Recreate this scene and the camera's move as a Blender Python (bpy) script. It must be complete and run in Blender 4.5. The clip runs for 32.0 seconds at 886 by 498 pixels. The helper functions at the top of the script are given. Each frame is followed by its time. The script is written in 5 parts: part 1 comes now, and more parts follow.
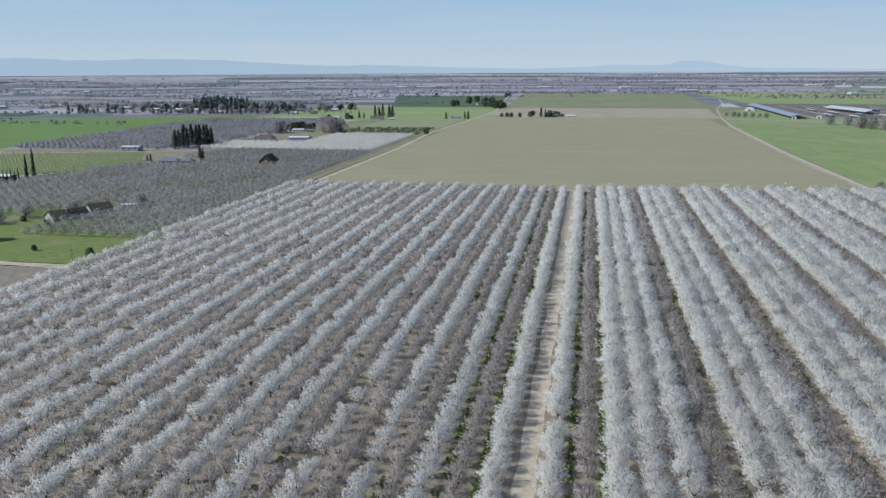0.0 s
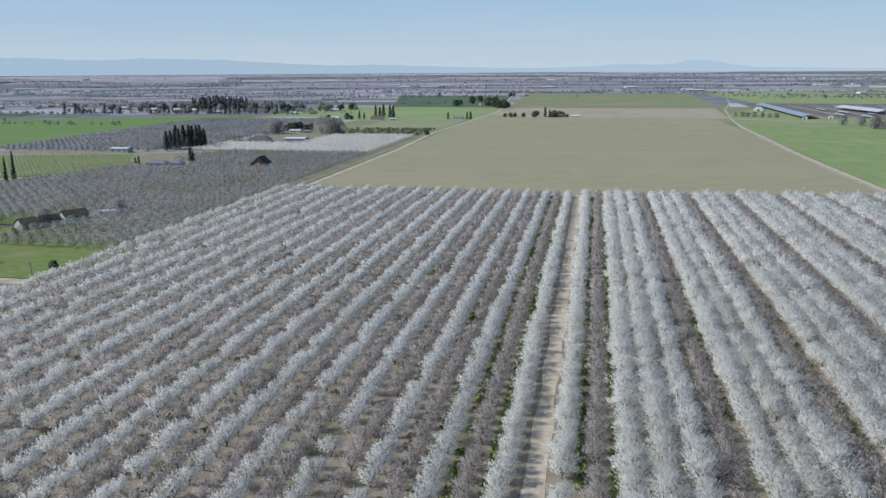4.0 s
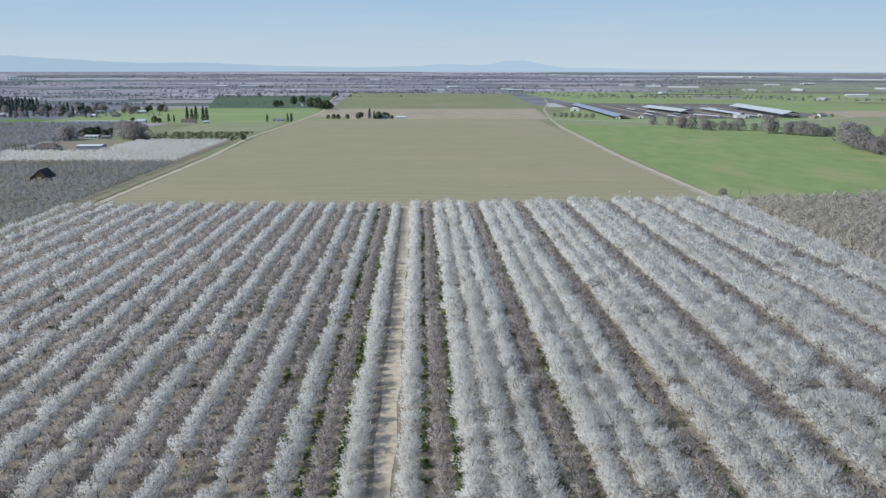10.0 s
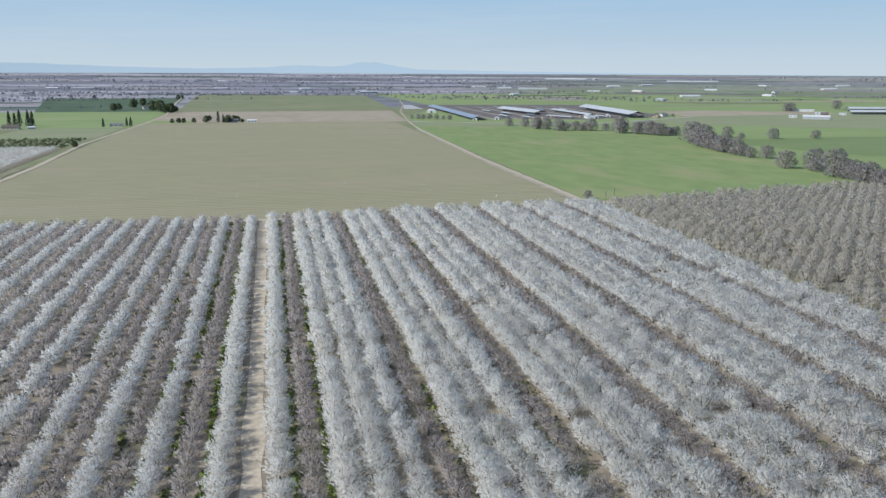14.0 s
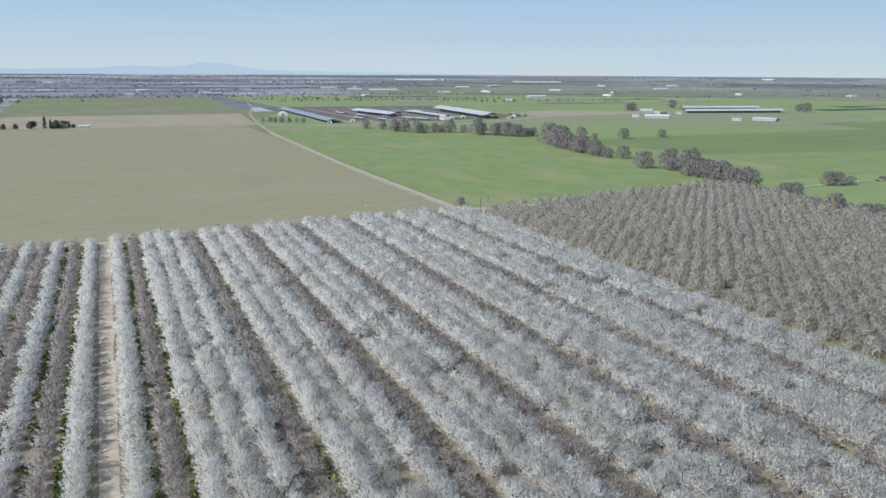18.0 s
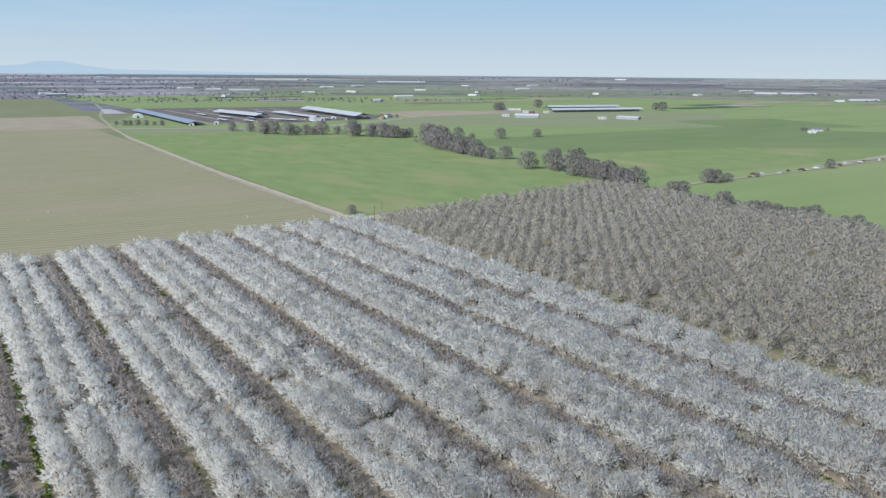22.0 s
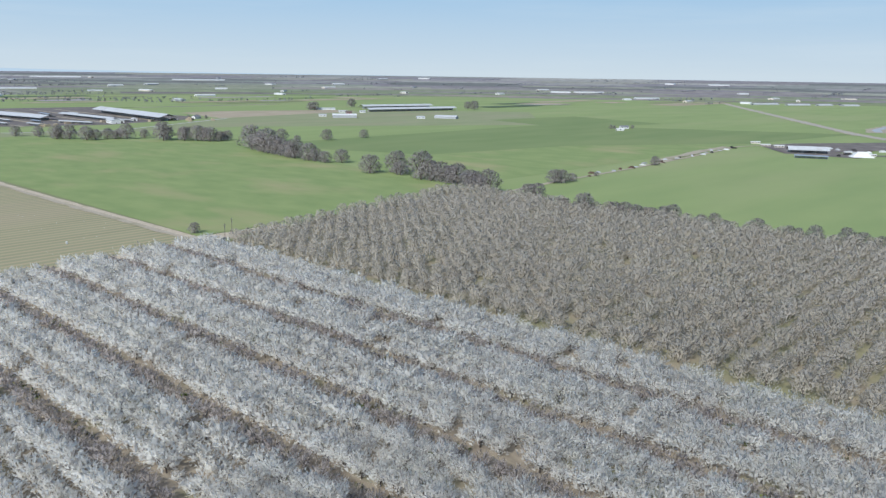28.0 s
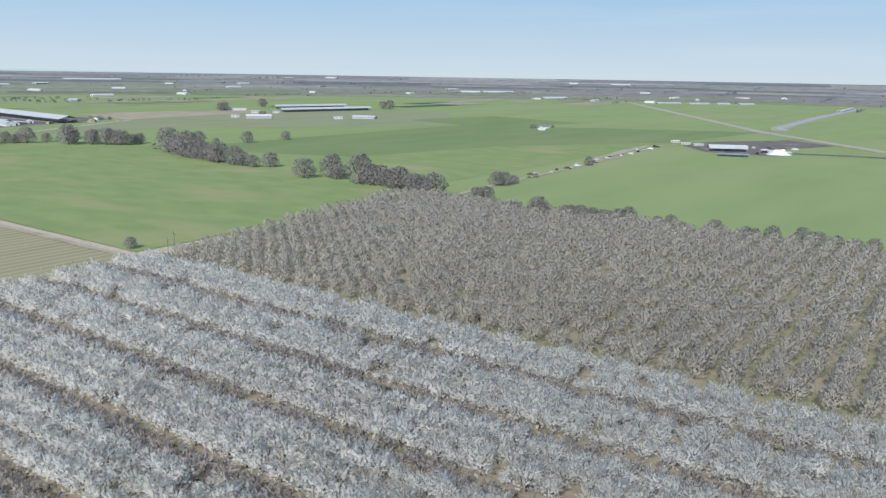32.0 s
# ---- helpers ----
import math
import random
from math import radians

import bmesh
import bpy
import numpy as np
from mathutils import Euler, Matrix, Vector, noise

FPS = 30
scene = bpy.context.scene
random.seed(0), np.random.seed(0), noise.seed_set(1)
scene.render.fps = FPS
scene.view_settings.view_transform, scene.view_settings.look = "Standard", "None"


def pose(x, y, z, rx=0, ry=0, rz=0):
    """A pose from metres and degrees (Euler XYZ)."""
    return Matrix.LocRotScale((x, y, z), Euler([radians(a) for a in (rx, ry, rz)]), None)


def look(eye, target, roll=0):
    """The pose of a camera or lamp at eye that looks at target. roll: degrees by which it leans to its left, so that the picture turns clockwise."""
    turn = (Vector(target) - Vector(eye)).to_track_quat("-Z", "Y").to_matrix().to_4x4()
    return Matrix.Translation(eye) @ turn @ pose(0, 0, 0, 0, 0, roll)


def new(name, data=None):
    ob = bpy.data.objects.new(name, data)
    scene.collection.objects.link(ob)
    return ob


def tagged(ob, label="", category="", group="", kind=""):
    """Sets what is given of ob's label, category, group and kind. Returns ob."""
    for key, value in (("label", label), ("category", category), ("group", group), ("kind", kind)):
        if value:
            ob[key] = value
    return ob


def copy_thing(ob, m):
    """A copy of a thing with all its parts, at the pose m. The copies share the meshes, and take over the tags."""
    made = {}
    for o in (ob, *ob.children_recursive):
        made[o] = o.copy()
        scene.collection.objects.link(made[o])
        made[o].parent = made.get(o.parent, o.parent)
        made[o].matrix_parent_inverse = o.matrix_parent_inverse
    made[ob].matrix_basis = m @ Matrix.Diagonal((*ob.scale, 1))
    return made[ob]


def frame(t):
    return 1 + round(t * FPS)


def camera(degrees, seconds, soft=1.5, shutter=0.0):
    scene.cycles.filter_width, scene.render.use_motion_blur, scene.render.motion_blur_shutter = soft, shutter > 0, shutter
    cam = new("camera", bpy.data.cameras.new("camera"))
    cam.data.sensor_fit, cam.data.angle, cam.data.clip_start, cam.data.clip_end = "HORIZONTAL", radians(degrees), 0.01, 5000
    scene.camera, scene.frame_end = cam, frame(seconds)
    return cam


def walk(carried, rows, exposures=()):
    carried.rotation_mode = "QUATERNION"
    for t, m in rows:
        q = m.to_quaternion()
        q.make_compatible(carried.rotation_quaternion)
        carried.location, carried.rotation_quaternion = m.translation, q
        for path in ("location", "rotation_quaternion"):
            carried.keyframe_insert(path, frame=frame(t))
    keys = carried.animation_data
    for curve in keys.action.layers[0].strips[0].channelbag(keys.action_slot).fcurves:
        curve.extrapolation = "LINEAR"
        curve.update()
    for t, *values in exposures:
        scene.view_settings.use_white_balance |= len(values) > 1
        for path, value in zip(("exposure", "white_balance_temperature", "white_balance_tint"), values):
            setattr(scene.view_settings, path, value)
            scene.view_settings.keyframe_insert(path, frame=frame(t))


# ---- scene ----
# ---- camera ----
cam = camera(59.38, 32.0, soft=1.4)
# seconds, eye x, y, z, heading to the left of +y, pitch up, lean to the left
PATH = [
    (0, 10.50, -73.59, 87.89, 10.720, -13.031, -0.321),
    (0.5, 10.71, -69.44, 87.27, 10.781, -12.965, -0.385),
    (1, 10.71, -65.34, 86.93, 10.835, -12.947, -0.406),
    (1.5, 10.44, -61.32, 86.70, 10.873, -12.975, -0.383),
    (2, 10.07, -57.31, 86.57, 10.872, -12.977, -0.372),
    (2.5, 9.67, -53.34, 86.49, 10.911, -12.983, -0.342),
    (4.5, 9.08, -38.07, 86.71, 11.086, -13.051, -0.353),
    (5, 8.94, -34.21, 86.76, 11.095, -13.036, -0.313),
    (5.5, 8.87, -30.32, 86.91, 10.780, -13.044, -0.274),
    (6, 9.02, -26.24, 87.07, 9.520, -13.103, -0.318),
    (6.5, 8.79, -22.23, 86.97, 8.263, -13.091, -0.299),
    (7, 8.68, -18.23, 87.01, 6.862, -13.087, -0.232),
    (7.5, 8.54, -14.17, 87.36, 5.442, -13.096, -0.151),
    (8, 8.40, -10.20, 87.80, 4.008, -13.130, -0.071),
    (8.5, 8.29, -6.27, 88.04, 2.562, -13.139, -0.032),
    (9, 8.23, -2.52, 88.18, 1.126, -13.146, -0.051),
    (9.5, 8.06, 1.14, 88.28, -0.296, -13.150, 0.019),
    (10, 7.89, 4.88, 88.39, -1.680, -13.147, 0.065),
    (10.5, 7.62, 8.75, 88.33, -3.059, -13.125, 0.051),
    (11, 7.39, 12.79, 88.05, -4.427, -13.102, 0.033),
    (11.5, 7.33, 16.87, 87.64, -5.769, -13.094, 0.075),
    (12, 7.46, 20.83, 87.48, -7.060, -13.076, 0.129),
    (12.5, 7.53, 24.79, 87.38, -8.358, -13.059, 0.123),
    (13, 7.56, 28.69, 87.33, -9.660, -13.040, 0.103),
    (13.5, 7.36, 32.45, 87.32, -10.988, -13.014, 0.165),
    (14, 7.08, 36.10, 87.42, -12.288, -12.994, 0.237),
    (14.5, 7.04, 39.95, 87.53, -13.618, -12.961, 0.272),
    (16.5, 6.13, 54.95, 87.85, -19.117, -12.892, 0.303),
    (17, 5.77, 59.22, 88.00, -20.499, -12.898, 0.314),
    (17.5, 5.32, 64.11, 88.32, -21.879, -12.897, 0.290),
    (18, 5.18, 68.83, 88.58, -23.243, -12.911, 0.298),
    (18.5, 5.19, 73.51, 88.67, -24.576, -12.914, 0.294),
    (19, 5.23, 78.16, 88.40, -25.899, -12.879, 0.271),
    (19.5, 5.12, 82.86, 88.12, -27.194, -12.884, 0.332),
    (20, 4.81, 87.50, 87.91, -28.470, -12.863, 0.367),
    (20.5, 4.56, 92.01, 87.86, -29.689, -12.858, 0.398),
    (21, 4.34, 96.29, 87.83, -30.863, -12.850, 0.434),
    (21.5, 4.13, 100.49, 87.84, -32.064, -12.859, 0.424),
    (22, 3.95, 104.68, 87.89, -33.264, -12.853, 0.419),
    (22.5, 3.84, 108.97, 87.95, -34.487, -12.868, 0.432),
    (23, 3.75, 113.28, 88.07, -35.726, -12.895, 0.469),
    (23.5, 3.60, 117.59, 88.27, -36.953, -12.908, 0.516),
    (24, 3.48, 121.85, 88.41, -38.202, -12.906, 0.538),
    (24.5, 3.42, 126.11, 88.37, -39.463, -12.888, 0.525),
    (25, 3.38, 130.47, 88.25, -40.735, -12.840, 0.499),
    (25.5, 3.34, 134.89, 88.37, -41.992, -12.872, 0.572),
    (27.5, 2.15, 152.38, 88.20, -46.690, -12.826, 0.787),
    (28, 2.05, 156.79, 88.32, -47.801, -12.814, 0.817),
    (28.5, 1.77, 161.27, 88.39, -48.910, -12.822, 0.837),
    (29, 1.46, 165.70, 88.58, -50.011, -12.808, 0.856),
    (29.5, 1.20, 170.06, 88.87, -51.045, -12.813, 0.881),
    (30, 0.89, 174.35, 89.08, -51.999, -12.824, 0.892),
    (30.5, 0.57, 178.77, 89.22, -52.819, -12.825, 0.907),
    (31, 0.29, 183.26, 89.23, -53.593, -12.832, 0.906),
    (31.5, 0.12, 187.89, 89.06, -54.249, -12.823, 0.908),
    (32, 0.07, 192.58, 88.63, -54.814, -12.775, 0.955),
]


def flight_row(t, x, y, z, yaw, pitch, roll):
    a, p = radians(yaw), radians(pitch)
    way = Vector((-math.sin(a) * math.cos(p), math.cos(a) * math.cos(p), math.sin(p)))
    return t, look((x, y, z), Vector((x, y, z)) + way, roll)


walk(cam, [flight_row(*row) for row in PATH], exposures=[(0, 0.29, 5950, 9), (9, 0.34, 6000, 9), (20, 0.42, 6050, 9), (32, 0.50, 6050, 9)])
# ---- end of camera ----

# ---- light ----
SUN_ELEV, SUN_AZIM = 38.0, -106.0   # azimuth clockwise from +y

world = bpy.data.worlds.new("world")
scene.world = world
world.use_nodes = True
wn = world.node_tree
sky = wn.nodes.new("ShaderNodeTexSky")
sky.sky_type = "NISHITA"
sky.sun_disc = False
sky.sun_elevation, sky.sun_rotation = radians(SUN_ELEV), radians(SUN_AZIM)
sky.altitude, sky.air_density, sky.dust_density, sky.ozone_density = 0, 1.0, 0.0, 4.0
# pale haze low over the plain, fading into the sky above
wtc = wn.nodes.new("ShaderNodeTexCoord")
wsep = wn.nodes.new("ShaderNodeSeparateXYZ")
wn.links.new(wtc.outputs["Generated"], wsep.inputs[0])
low = wn.nodes.new("ShaderNodeMapRange")
low.inputs[1].default_value, low.inputs[2].default_value = 0.0, 0.13
wn.links.new(wsep.outputs[2], low.inputs[0])
high = wn.nodes.new("ShaderNodeMapRange")
high.inputs[1].default_value, high.inputs[2].default_value = 0.10, 0.45
wn.links.new(wsep.outputs[2], high.inputs[0])
haze = wn.nodes.new("ShaderNodeMix")
haze.data_type = "RGBA"
haze.inputs[6].default_value, haze.inputs[7].default_value = (4.5, 5.05, 5.3, 1), (2.2, 3.75, 5.3, 1)
wn.links.new(low.outputs[0], haze.inputs[0])
cir_map = wn.nodes.new("ShaderNodeMapping")
cir_map.inputs["Scale"].default_value = (2.2, 2.2, 34.0)
cir_map.inputs["Rotation"].default_value = (0.03, 0.05, 0.0)
wn.links.new(wtc.outputs["Generated"], cir_map.inputs[0])
cir = wn.nodes.new("ShaderNodeTexNoise")
cir.inputs["Scale"].default_value, cir.inputs["Detail"].default_value, cir.inputs["Roughness"].default_value = 1.0, 6, 0.6
wn.links.new(cir_map.outputs[0], cir.inputs["Vector"])
cir_r = wn.nodes.new("ShaderNodeMapRange")
cir_r.inputs[1].default_value, cir_r.inputs[2].default_value, cir_r.inputs[4].default_value = 0.48, 0.75, 0.22
wn.links.new(cir.outputs[0], cir_r.inputs[0])
veil = wn.nodes.new("ShaderNodeMix")
veil.data_type = "RGBA"
veil.inputs[7].default_value = (5.2, 5.6, 5.7, 1)
wn.links.new(cir_r.outputs[0], veil.inputs[0])
wn.links.new(haze.outputs[2], veil.inputs[6])
full = wn.nodes.new("ShaderNodeMix")
full.data_type = "RGBA"
wn.links.new(high.outputs[0], full.inputs[0])
wn.links.new(veil.outputs[2], full.inputs[6])
wn.links.new(sky.outputs[0], full.inputs[7])
wn.links.new(full.outputs[2], wn.nodes["Background"].inputs[0])
wn.nodes["Background"].inputs[1].default_value = 0.10

sun_data = bpy.data.lights.new("sun", "SUN")
sun_data.energy, sun_data.angle, sun_data.color = 3.6, radians(0.53), (1.0, 0.96, 0.89)
sun = new("sun", sun_data)
se, sa = radians(SUN_ELEV), radians(SUN_AZIM)
sun.matrix_world = look((0, 0, 0), (-math.sin(sa) * math.cos(se), -math.cos(sa) * math.cos(se), -math.sin(se)))

# ---- materials ----


def mat(name, a, b, c=None, fine=1.0, coarse=0.05, stretch=(1, 1, 1), rough=0.9, bump=0.0, metal=0.0, island=0.0, obvary=0.0, spec=0.2, mixc=0.5, trans=0.0, twig=None, share=0.2, airy=0.0):
    """Two colours mixed by a fine noise, a third laid over in coarse patches; world-size metres."""
    m = bpy.data.materials.new(name)
    m.use_nodes = True
    nt = m.node_tree
    nodes, link = nt.nodes, nt.links.new
    bsdf = nodes["Principled BSDF"]
    geo = nodes.new("ShaderNodeNewGeometry")
    mp = nodes.new("ShaderNodeMapping")
    mp.inputs["Scale"].default_value = stretch
    link(geo.outputs["Position"], mp.inputs[0])
    n1 = nodes.new("ShaderNodeTexNoise")
    n1.inputs["Scale"].default_value, n1.inputs["Detail"].default_value = fine, 5
    link(mp.outputs[0], n1.inputs["Vector"])
    r1 = nodes.new("ShaderNodeValToRGB")
    r1.color_ramp.elements[0].position, r1.color_ramp.elements[1].position = 0.32, 0.68
    r1.color_ramp.elements[0].color, r1.color_ramp.elements[1].color = (*a, 1), (*b, 1)
    link(n1.outputs[0], r1.inputs[0])
    col = r1.outputs[0]
    if c:
        n2 = nodes.new("ShaderNodeTexNoise")
        n2.inputs["Scale"].default_value, n2.inputs["Detail"].default_value = coarse, 4
        link(mp.outputs[0], n2.inputs["Vector"])
        r2 = nodes.new("ShaderNodeMapRange")
        r2.inputs[1].default_value, r2.inputs[2].default_value = 0.68 - 0.36 * mixc, 0.90 - 0.36 * mixc
        link(n2.outputs[0], r2.inputs[0])
        mx = nodes.new("ShaderNodeMix")
        mx.data_type = "RGBA"
        link(r2.outputs[0], mx.inputs[0])
        link(col, mx.inputs[6])
        mx.inputs[7].default_value = (*c, 1)
        col = mx.outputs[2]
    if twig:
        lt = nodes.new("ShaderNodeMath")
        lt.operation = "LESS_THAN"
        wn_ = nodes.new("ShaderNodeTexWhiteNoise")
        wn_.noise_dimensions = "1D"
        link(geo.outputs["Random Per Island"], wn_.inputs["W"])
        link(wn_.outputs["Value"], lt.inputs[0])
        lt.inputs[1].default_value = share
        mt = nodes.new("ShaderNodeMix")
        mt.data_type = "RGBA"
        link(lt.outputs[0], mt.inputs[0])
        link(col, mt.inputs[6])
        mt.inputs[7].default_value = (*twig, 1)
        col = mt.outputs[2]
    for amount, socket in ((island, geo.outputs["Random Per Island"]), (obvary, None)):
        if amount:
            if socket is None:
                socket = nodes.new("ShaderNodeObjectInfo").outputs["Random"]
            rr = nodes.new("ShaderNodeMapRange")
            rr.inputs[3].default_value, rr.inputs[4].default_value = 1 - amount, 1 + amount
            link(socket, rr.inputs[0])
            hs = nodes.new("ShaderNodeHueSaturation")
            link(rr.outputs[0], hs.inputs["Value"])
            link(col, hs.inputs["Color"])
            col = hs.outputs[0]
    link(col, bsdf.inputs["Base Color"])
    bsdf.inputs["Roughness"].default_value, bsdf.inputs["Metallic"].default_value = rough, metal
    bsdf.inputs["Specular IOR Level"].default_value = spec
    if bump:
        bp = nodes.new("ShaderNodeBump")
        bp.inputs["Strength"].default_value, bp.inputs["Distance"].default_value = 0.6, bump
        link(n1.outputs[0], bp.inputs["Height"])
        link(bp.outputs[0], bsdf.inputs["Normal"])
    if trans:
        tr = nodes.new("ShaderNodeBsdfTranslucent")
        link(col, tr.inputs[0])
        ms = nodes.new("ShaderNodeMixShader")
        ms.inputs[0].default_value = trans
        link(bsdf.outputs[0], ms.inputs[1])
        link(tr.outputs[0], ms.inputs[2])
        link(ms.outputs[0], nodes["Material Output"].inputs[0])
    if airy:
        # each blade stands for a spray of fine twigs with air between them
        gap = nodes.new("ShaderNodeBsdfTransparent")
        ma = nodes.new("ShaderNodeMixShader")
        ma.inputs[0].default_value = airy
        link(nodes["Material Output"].inputs[0].links[0].from_socket, ma.inputs[1])
        link(gap.outputs[0], ma.inputs[2])
        link(ma.outputs[0], nodes["Material Output"].inputs[0])
    return m


M = {}
M["bloom"] = mat("almond_blossom", (0.86, 0.855, 0.80), (0.91, 0.90, 0.845), (0.82, 0.795, 0.73), fine=0.35, coarse=0.03, island=0.03, rough=0.9, spec=0.05, trans=0.58, twig=(0.74, 0.70, 0.64), share=0.18, airy=0.34)
M["bloom_thin"] = mat("thin_blossom", (0.79, 0.795, 0.77), (0.85, 0.85, 0.825), (0.70, 0.68, 0.63), fine=0.35, coarse=0.03, island=0.05, rough=0.9, spec=0.05, trans=0.55, twig=(0.54, 0.51, 0.46), share=0.25, airy=0.3)
M["bloom_late"] = mat("cream_blossom", (0.82, 0.81, 0.75), (0.885, 0.875, 0.815), (0.77, 0.745, 0.68), fine=0.35, coarse=0.05, island=0.04, rough=0.9, spec=0.05, trans=0.58, twig=(0.70, 0.665, 0.60), share=0.22, airy=0.34)
M["bare"] = mat("budding_twigs", (0.54, 0.49, 0.455), (0.61, 0.555, 0.515), (0.51, 0.465, 0.41), fine=0.4, coarse=0.04, island=0.15, trans=0.5, twig=(0.33, 0.29, 0.26), share=0.25, airy=0.35)
M["walnut"] = mat("dormant_twigs", (0.56, 0.52, 0.44), (0.62, 0.575, 0.49), (0.67, 0.63, 0.555), fine=0.15, coarse=0.05, island=0.03, mixc=0.4, trans=0.5, twig=(0.50, 0.455, 0.375), share=0.12, airy=0.35)
M["greytwig"] = mat("grey_twigs", (0.30, 0.30, 0.305), (0.385, 0.385, 0.39), (0.26, 0.265, 0.20), fine=0.1, coarse=0.02, island=0.15, trans=0.45, airy=0.3)
M["oaktwig"] = mat("oak_twigs", (0.31, 0.285, 0.27), (0.39, 0.36, 0.345), fine=0.2, island=0.15, trans=0.45, twig=(0.20, 0.18, 0.165), share=0.2, airy=0.2)
# tree colour lifted to bluish grey, with distance haze painted in
M["farwood"] = mat("haze_blued_woods", (0.22, 0.23, 0.245), (0.29, 0.295, 0.31), fine=0.02, island=0.2, trans=0.3)
M["bark"] = mat("dark_bark", (0.05, 0.04, 0.035), (0.11, 0.09, 0.075), fine=3, bump=0.02)
M["conifer"] = mat("conifer_green", (0.05, 0.068, 0.055), (0.085, 0.108, 0.08), fine=0.3, island=0.3)
M["leaf"] = mat("evergreen_leaf", (0.04, 0.06, 0.03), (0.09, 0.11, 0.05), fine=0.3, island=0.3)
M["leafgrey"] = mat("grey_green_leaf", (0.12, 0.135, 0.10), (0.19, 0.20, 0.155), fine=0.3, island=0.2, trans=0.3)
M["floor"] = mat("orchard_floor", (0.20, 0.165, 0.12), (0.29, 0.245, 0.18), (0.15, 0.16, 0.075), fine=0.5, coarse=0.08, stretch=(1, 0.35, 1), bump=0.05, mixc=0.4)
M["grassy"] = mat("orchard_grass", (0.185, 0.18, 0.10), (0.25, 0.235, 0.135), (0.28, 0.235, 0.165), fine=0.4, coarse=0.06, bump=0.05, mixc=0.75)
M["westgrass"] = mat("green_orchard_grass", (0.12, 0.165, 0.04), (0.19, 0.22, 0.07), (0.17, 0.165, 0.085), fine=0.3, coarse=0.05, bump=0.05, mixc=0.5)
M["mossroof"] = mat("mossy_roof", (0.075, 0.065, 0.045), (0.12, 0.10, 0.065), (0.15, 0.13, 0.09), fine=1.2, coarse=0.3, mixc=0.4)
M["weeds"] = mat("alley_weeds", (0.13, 0.185, 0.035), (0.21, 0.275, 0.06), (0.20, 0.21, 0.07), fine=0.6, coarse=0.12, island=0.25, mixc=0.45)
M["dullweeds"] = mat("olive_weeds", (0.13, 0.14, 0.06), (0.20, 0.20, 0.10), (0.22, 0.19, 0.13), fine=0.6, coarse=0.12, island=0.25, mixc=0.5)
M["lawn"] = mat("spring_grass", (0.12, 0.165, 0.04), (0.18, 0.215, 0.06), (0.23, 0.21, 0.11), fine=0.25, coarse=0.04, bump=0.05, mixc=0.4)
M["dirt"] = mat("pale_dirt", (0.40, 0.33, 0.24), (0.52, 0.44, 0.33), (0.33, 0.28, 0.19), fine=0.6, coarse=0.1, bump=0.03, mixc=0.4)
M["track"] = mat("dusty_track", (0.33, 0.285, 0.21), (0.42, 0.365, 0.28), (0.27, 0.245, 0.15), fine=0.5, coarse=0.06, bump=0.03, mixc=0.5)
M["mud"] = mat("dark_corral_mud", (0.12, 0.105, 0.095), (0.19, 0.165, 0.145), (0.27, 0.235, 0.20), fine=0.08, coarse=0.03, bump=0.05, mixc=0.35)
M["young"] = mat("young_orchard_grass", (0.235, 0.23, 0.13), (0.285, 0.27, 0.155), (0.31, 0.265, 0.175), fine=0.09, coarse=0.012, stretch=(0.25, 1, 1), bump=0.05, mixc=0.42)
M["tan"] = mat("tan_fallow", (0.33, 0.27, 0.19), (0.39, 0.325, 0.235), (0.27, 0.235, 0.15), fine=0.03, coarse=0.006, mixc=0.4)
M["green"] = mat("winter_wheat", (0.19, 0.245, 0.09), (0.235, 0.285, 0.11), (0.30, 0.285, 0.14), fine=0.06, coarse=0.02, stretch=(1, 0.5, 1), bump=0.05, mixc=0.45)
M["green_b"] = mat("wheat_pale", (0.215, 0.27, 0.105), (0.25, 0.30, 0.12), (0.28, 0.30, 0.14), fine=0.02, coarse=0.006, stretch=(0.3, 1, 1), mixc=0.45)
M["green_c"] = mat("wheat_dark", (0.16, 0.21, 0.08), (0.19, 0.235, 0.095), (0.215, 0.245, 0.105), fine=0.02, coarse=0.005, stretch=(0.3, 1, 1), mixc=0.4)
M["pasture"] = mat("dull_pasture", (0.225, 0.245, 0.125), (0.26, 0.275, 0.15), (0.29, 0.265, 0.17), fine=0.03, coarse=0.008, stretch=(0.4, 1, 1), mixc=0.5)
M["darkcrop"] = mat("dark_crop", (0.07, 0.105, 0.06), (0.10, 0.135, 0.075), (0.12, 0.145, 0.085), fine=0.02, coarse=0.005, mixc=0.4)
M["westgreen"] = mat("deep_wheat", (0.12, 0.19, 0.05), (0.15, 0.22, 0.06), (0.18, 0.22, 0.08), fine=0.02, coarse=0.006, stretch=(0.3, 1, 1), mixc=0.4)
M["olive"] = mat("olive_field", (0.19, 0.20, 0.10), (0.23, 0.235, 0.125), (0.27, 0.25, 0.15), fine=0.02, coarse=0.004, mixc=0.4)
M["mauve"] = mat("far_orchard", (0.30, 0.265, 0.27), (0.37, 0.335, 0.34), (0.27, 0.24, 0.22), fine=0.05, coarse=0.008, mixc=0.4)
M["water"] = mat("pond_water", (0.30, 0.31, 0.31), (0.36, 0.37, 0.37), fine=0.02, rough=0.5, spec=0.3)
M["asphalt"] = mat("worn_asphalt", (0.33, 0.30, 0.25), (0.41, 0.375, 0.32), fine=0.2, bump=0.01)
M["concrete"] = mat("concrete", (0.38, 0.37, 0.35), (0.48, 0.47, 0.45), fine=0.3)
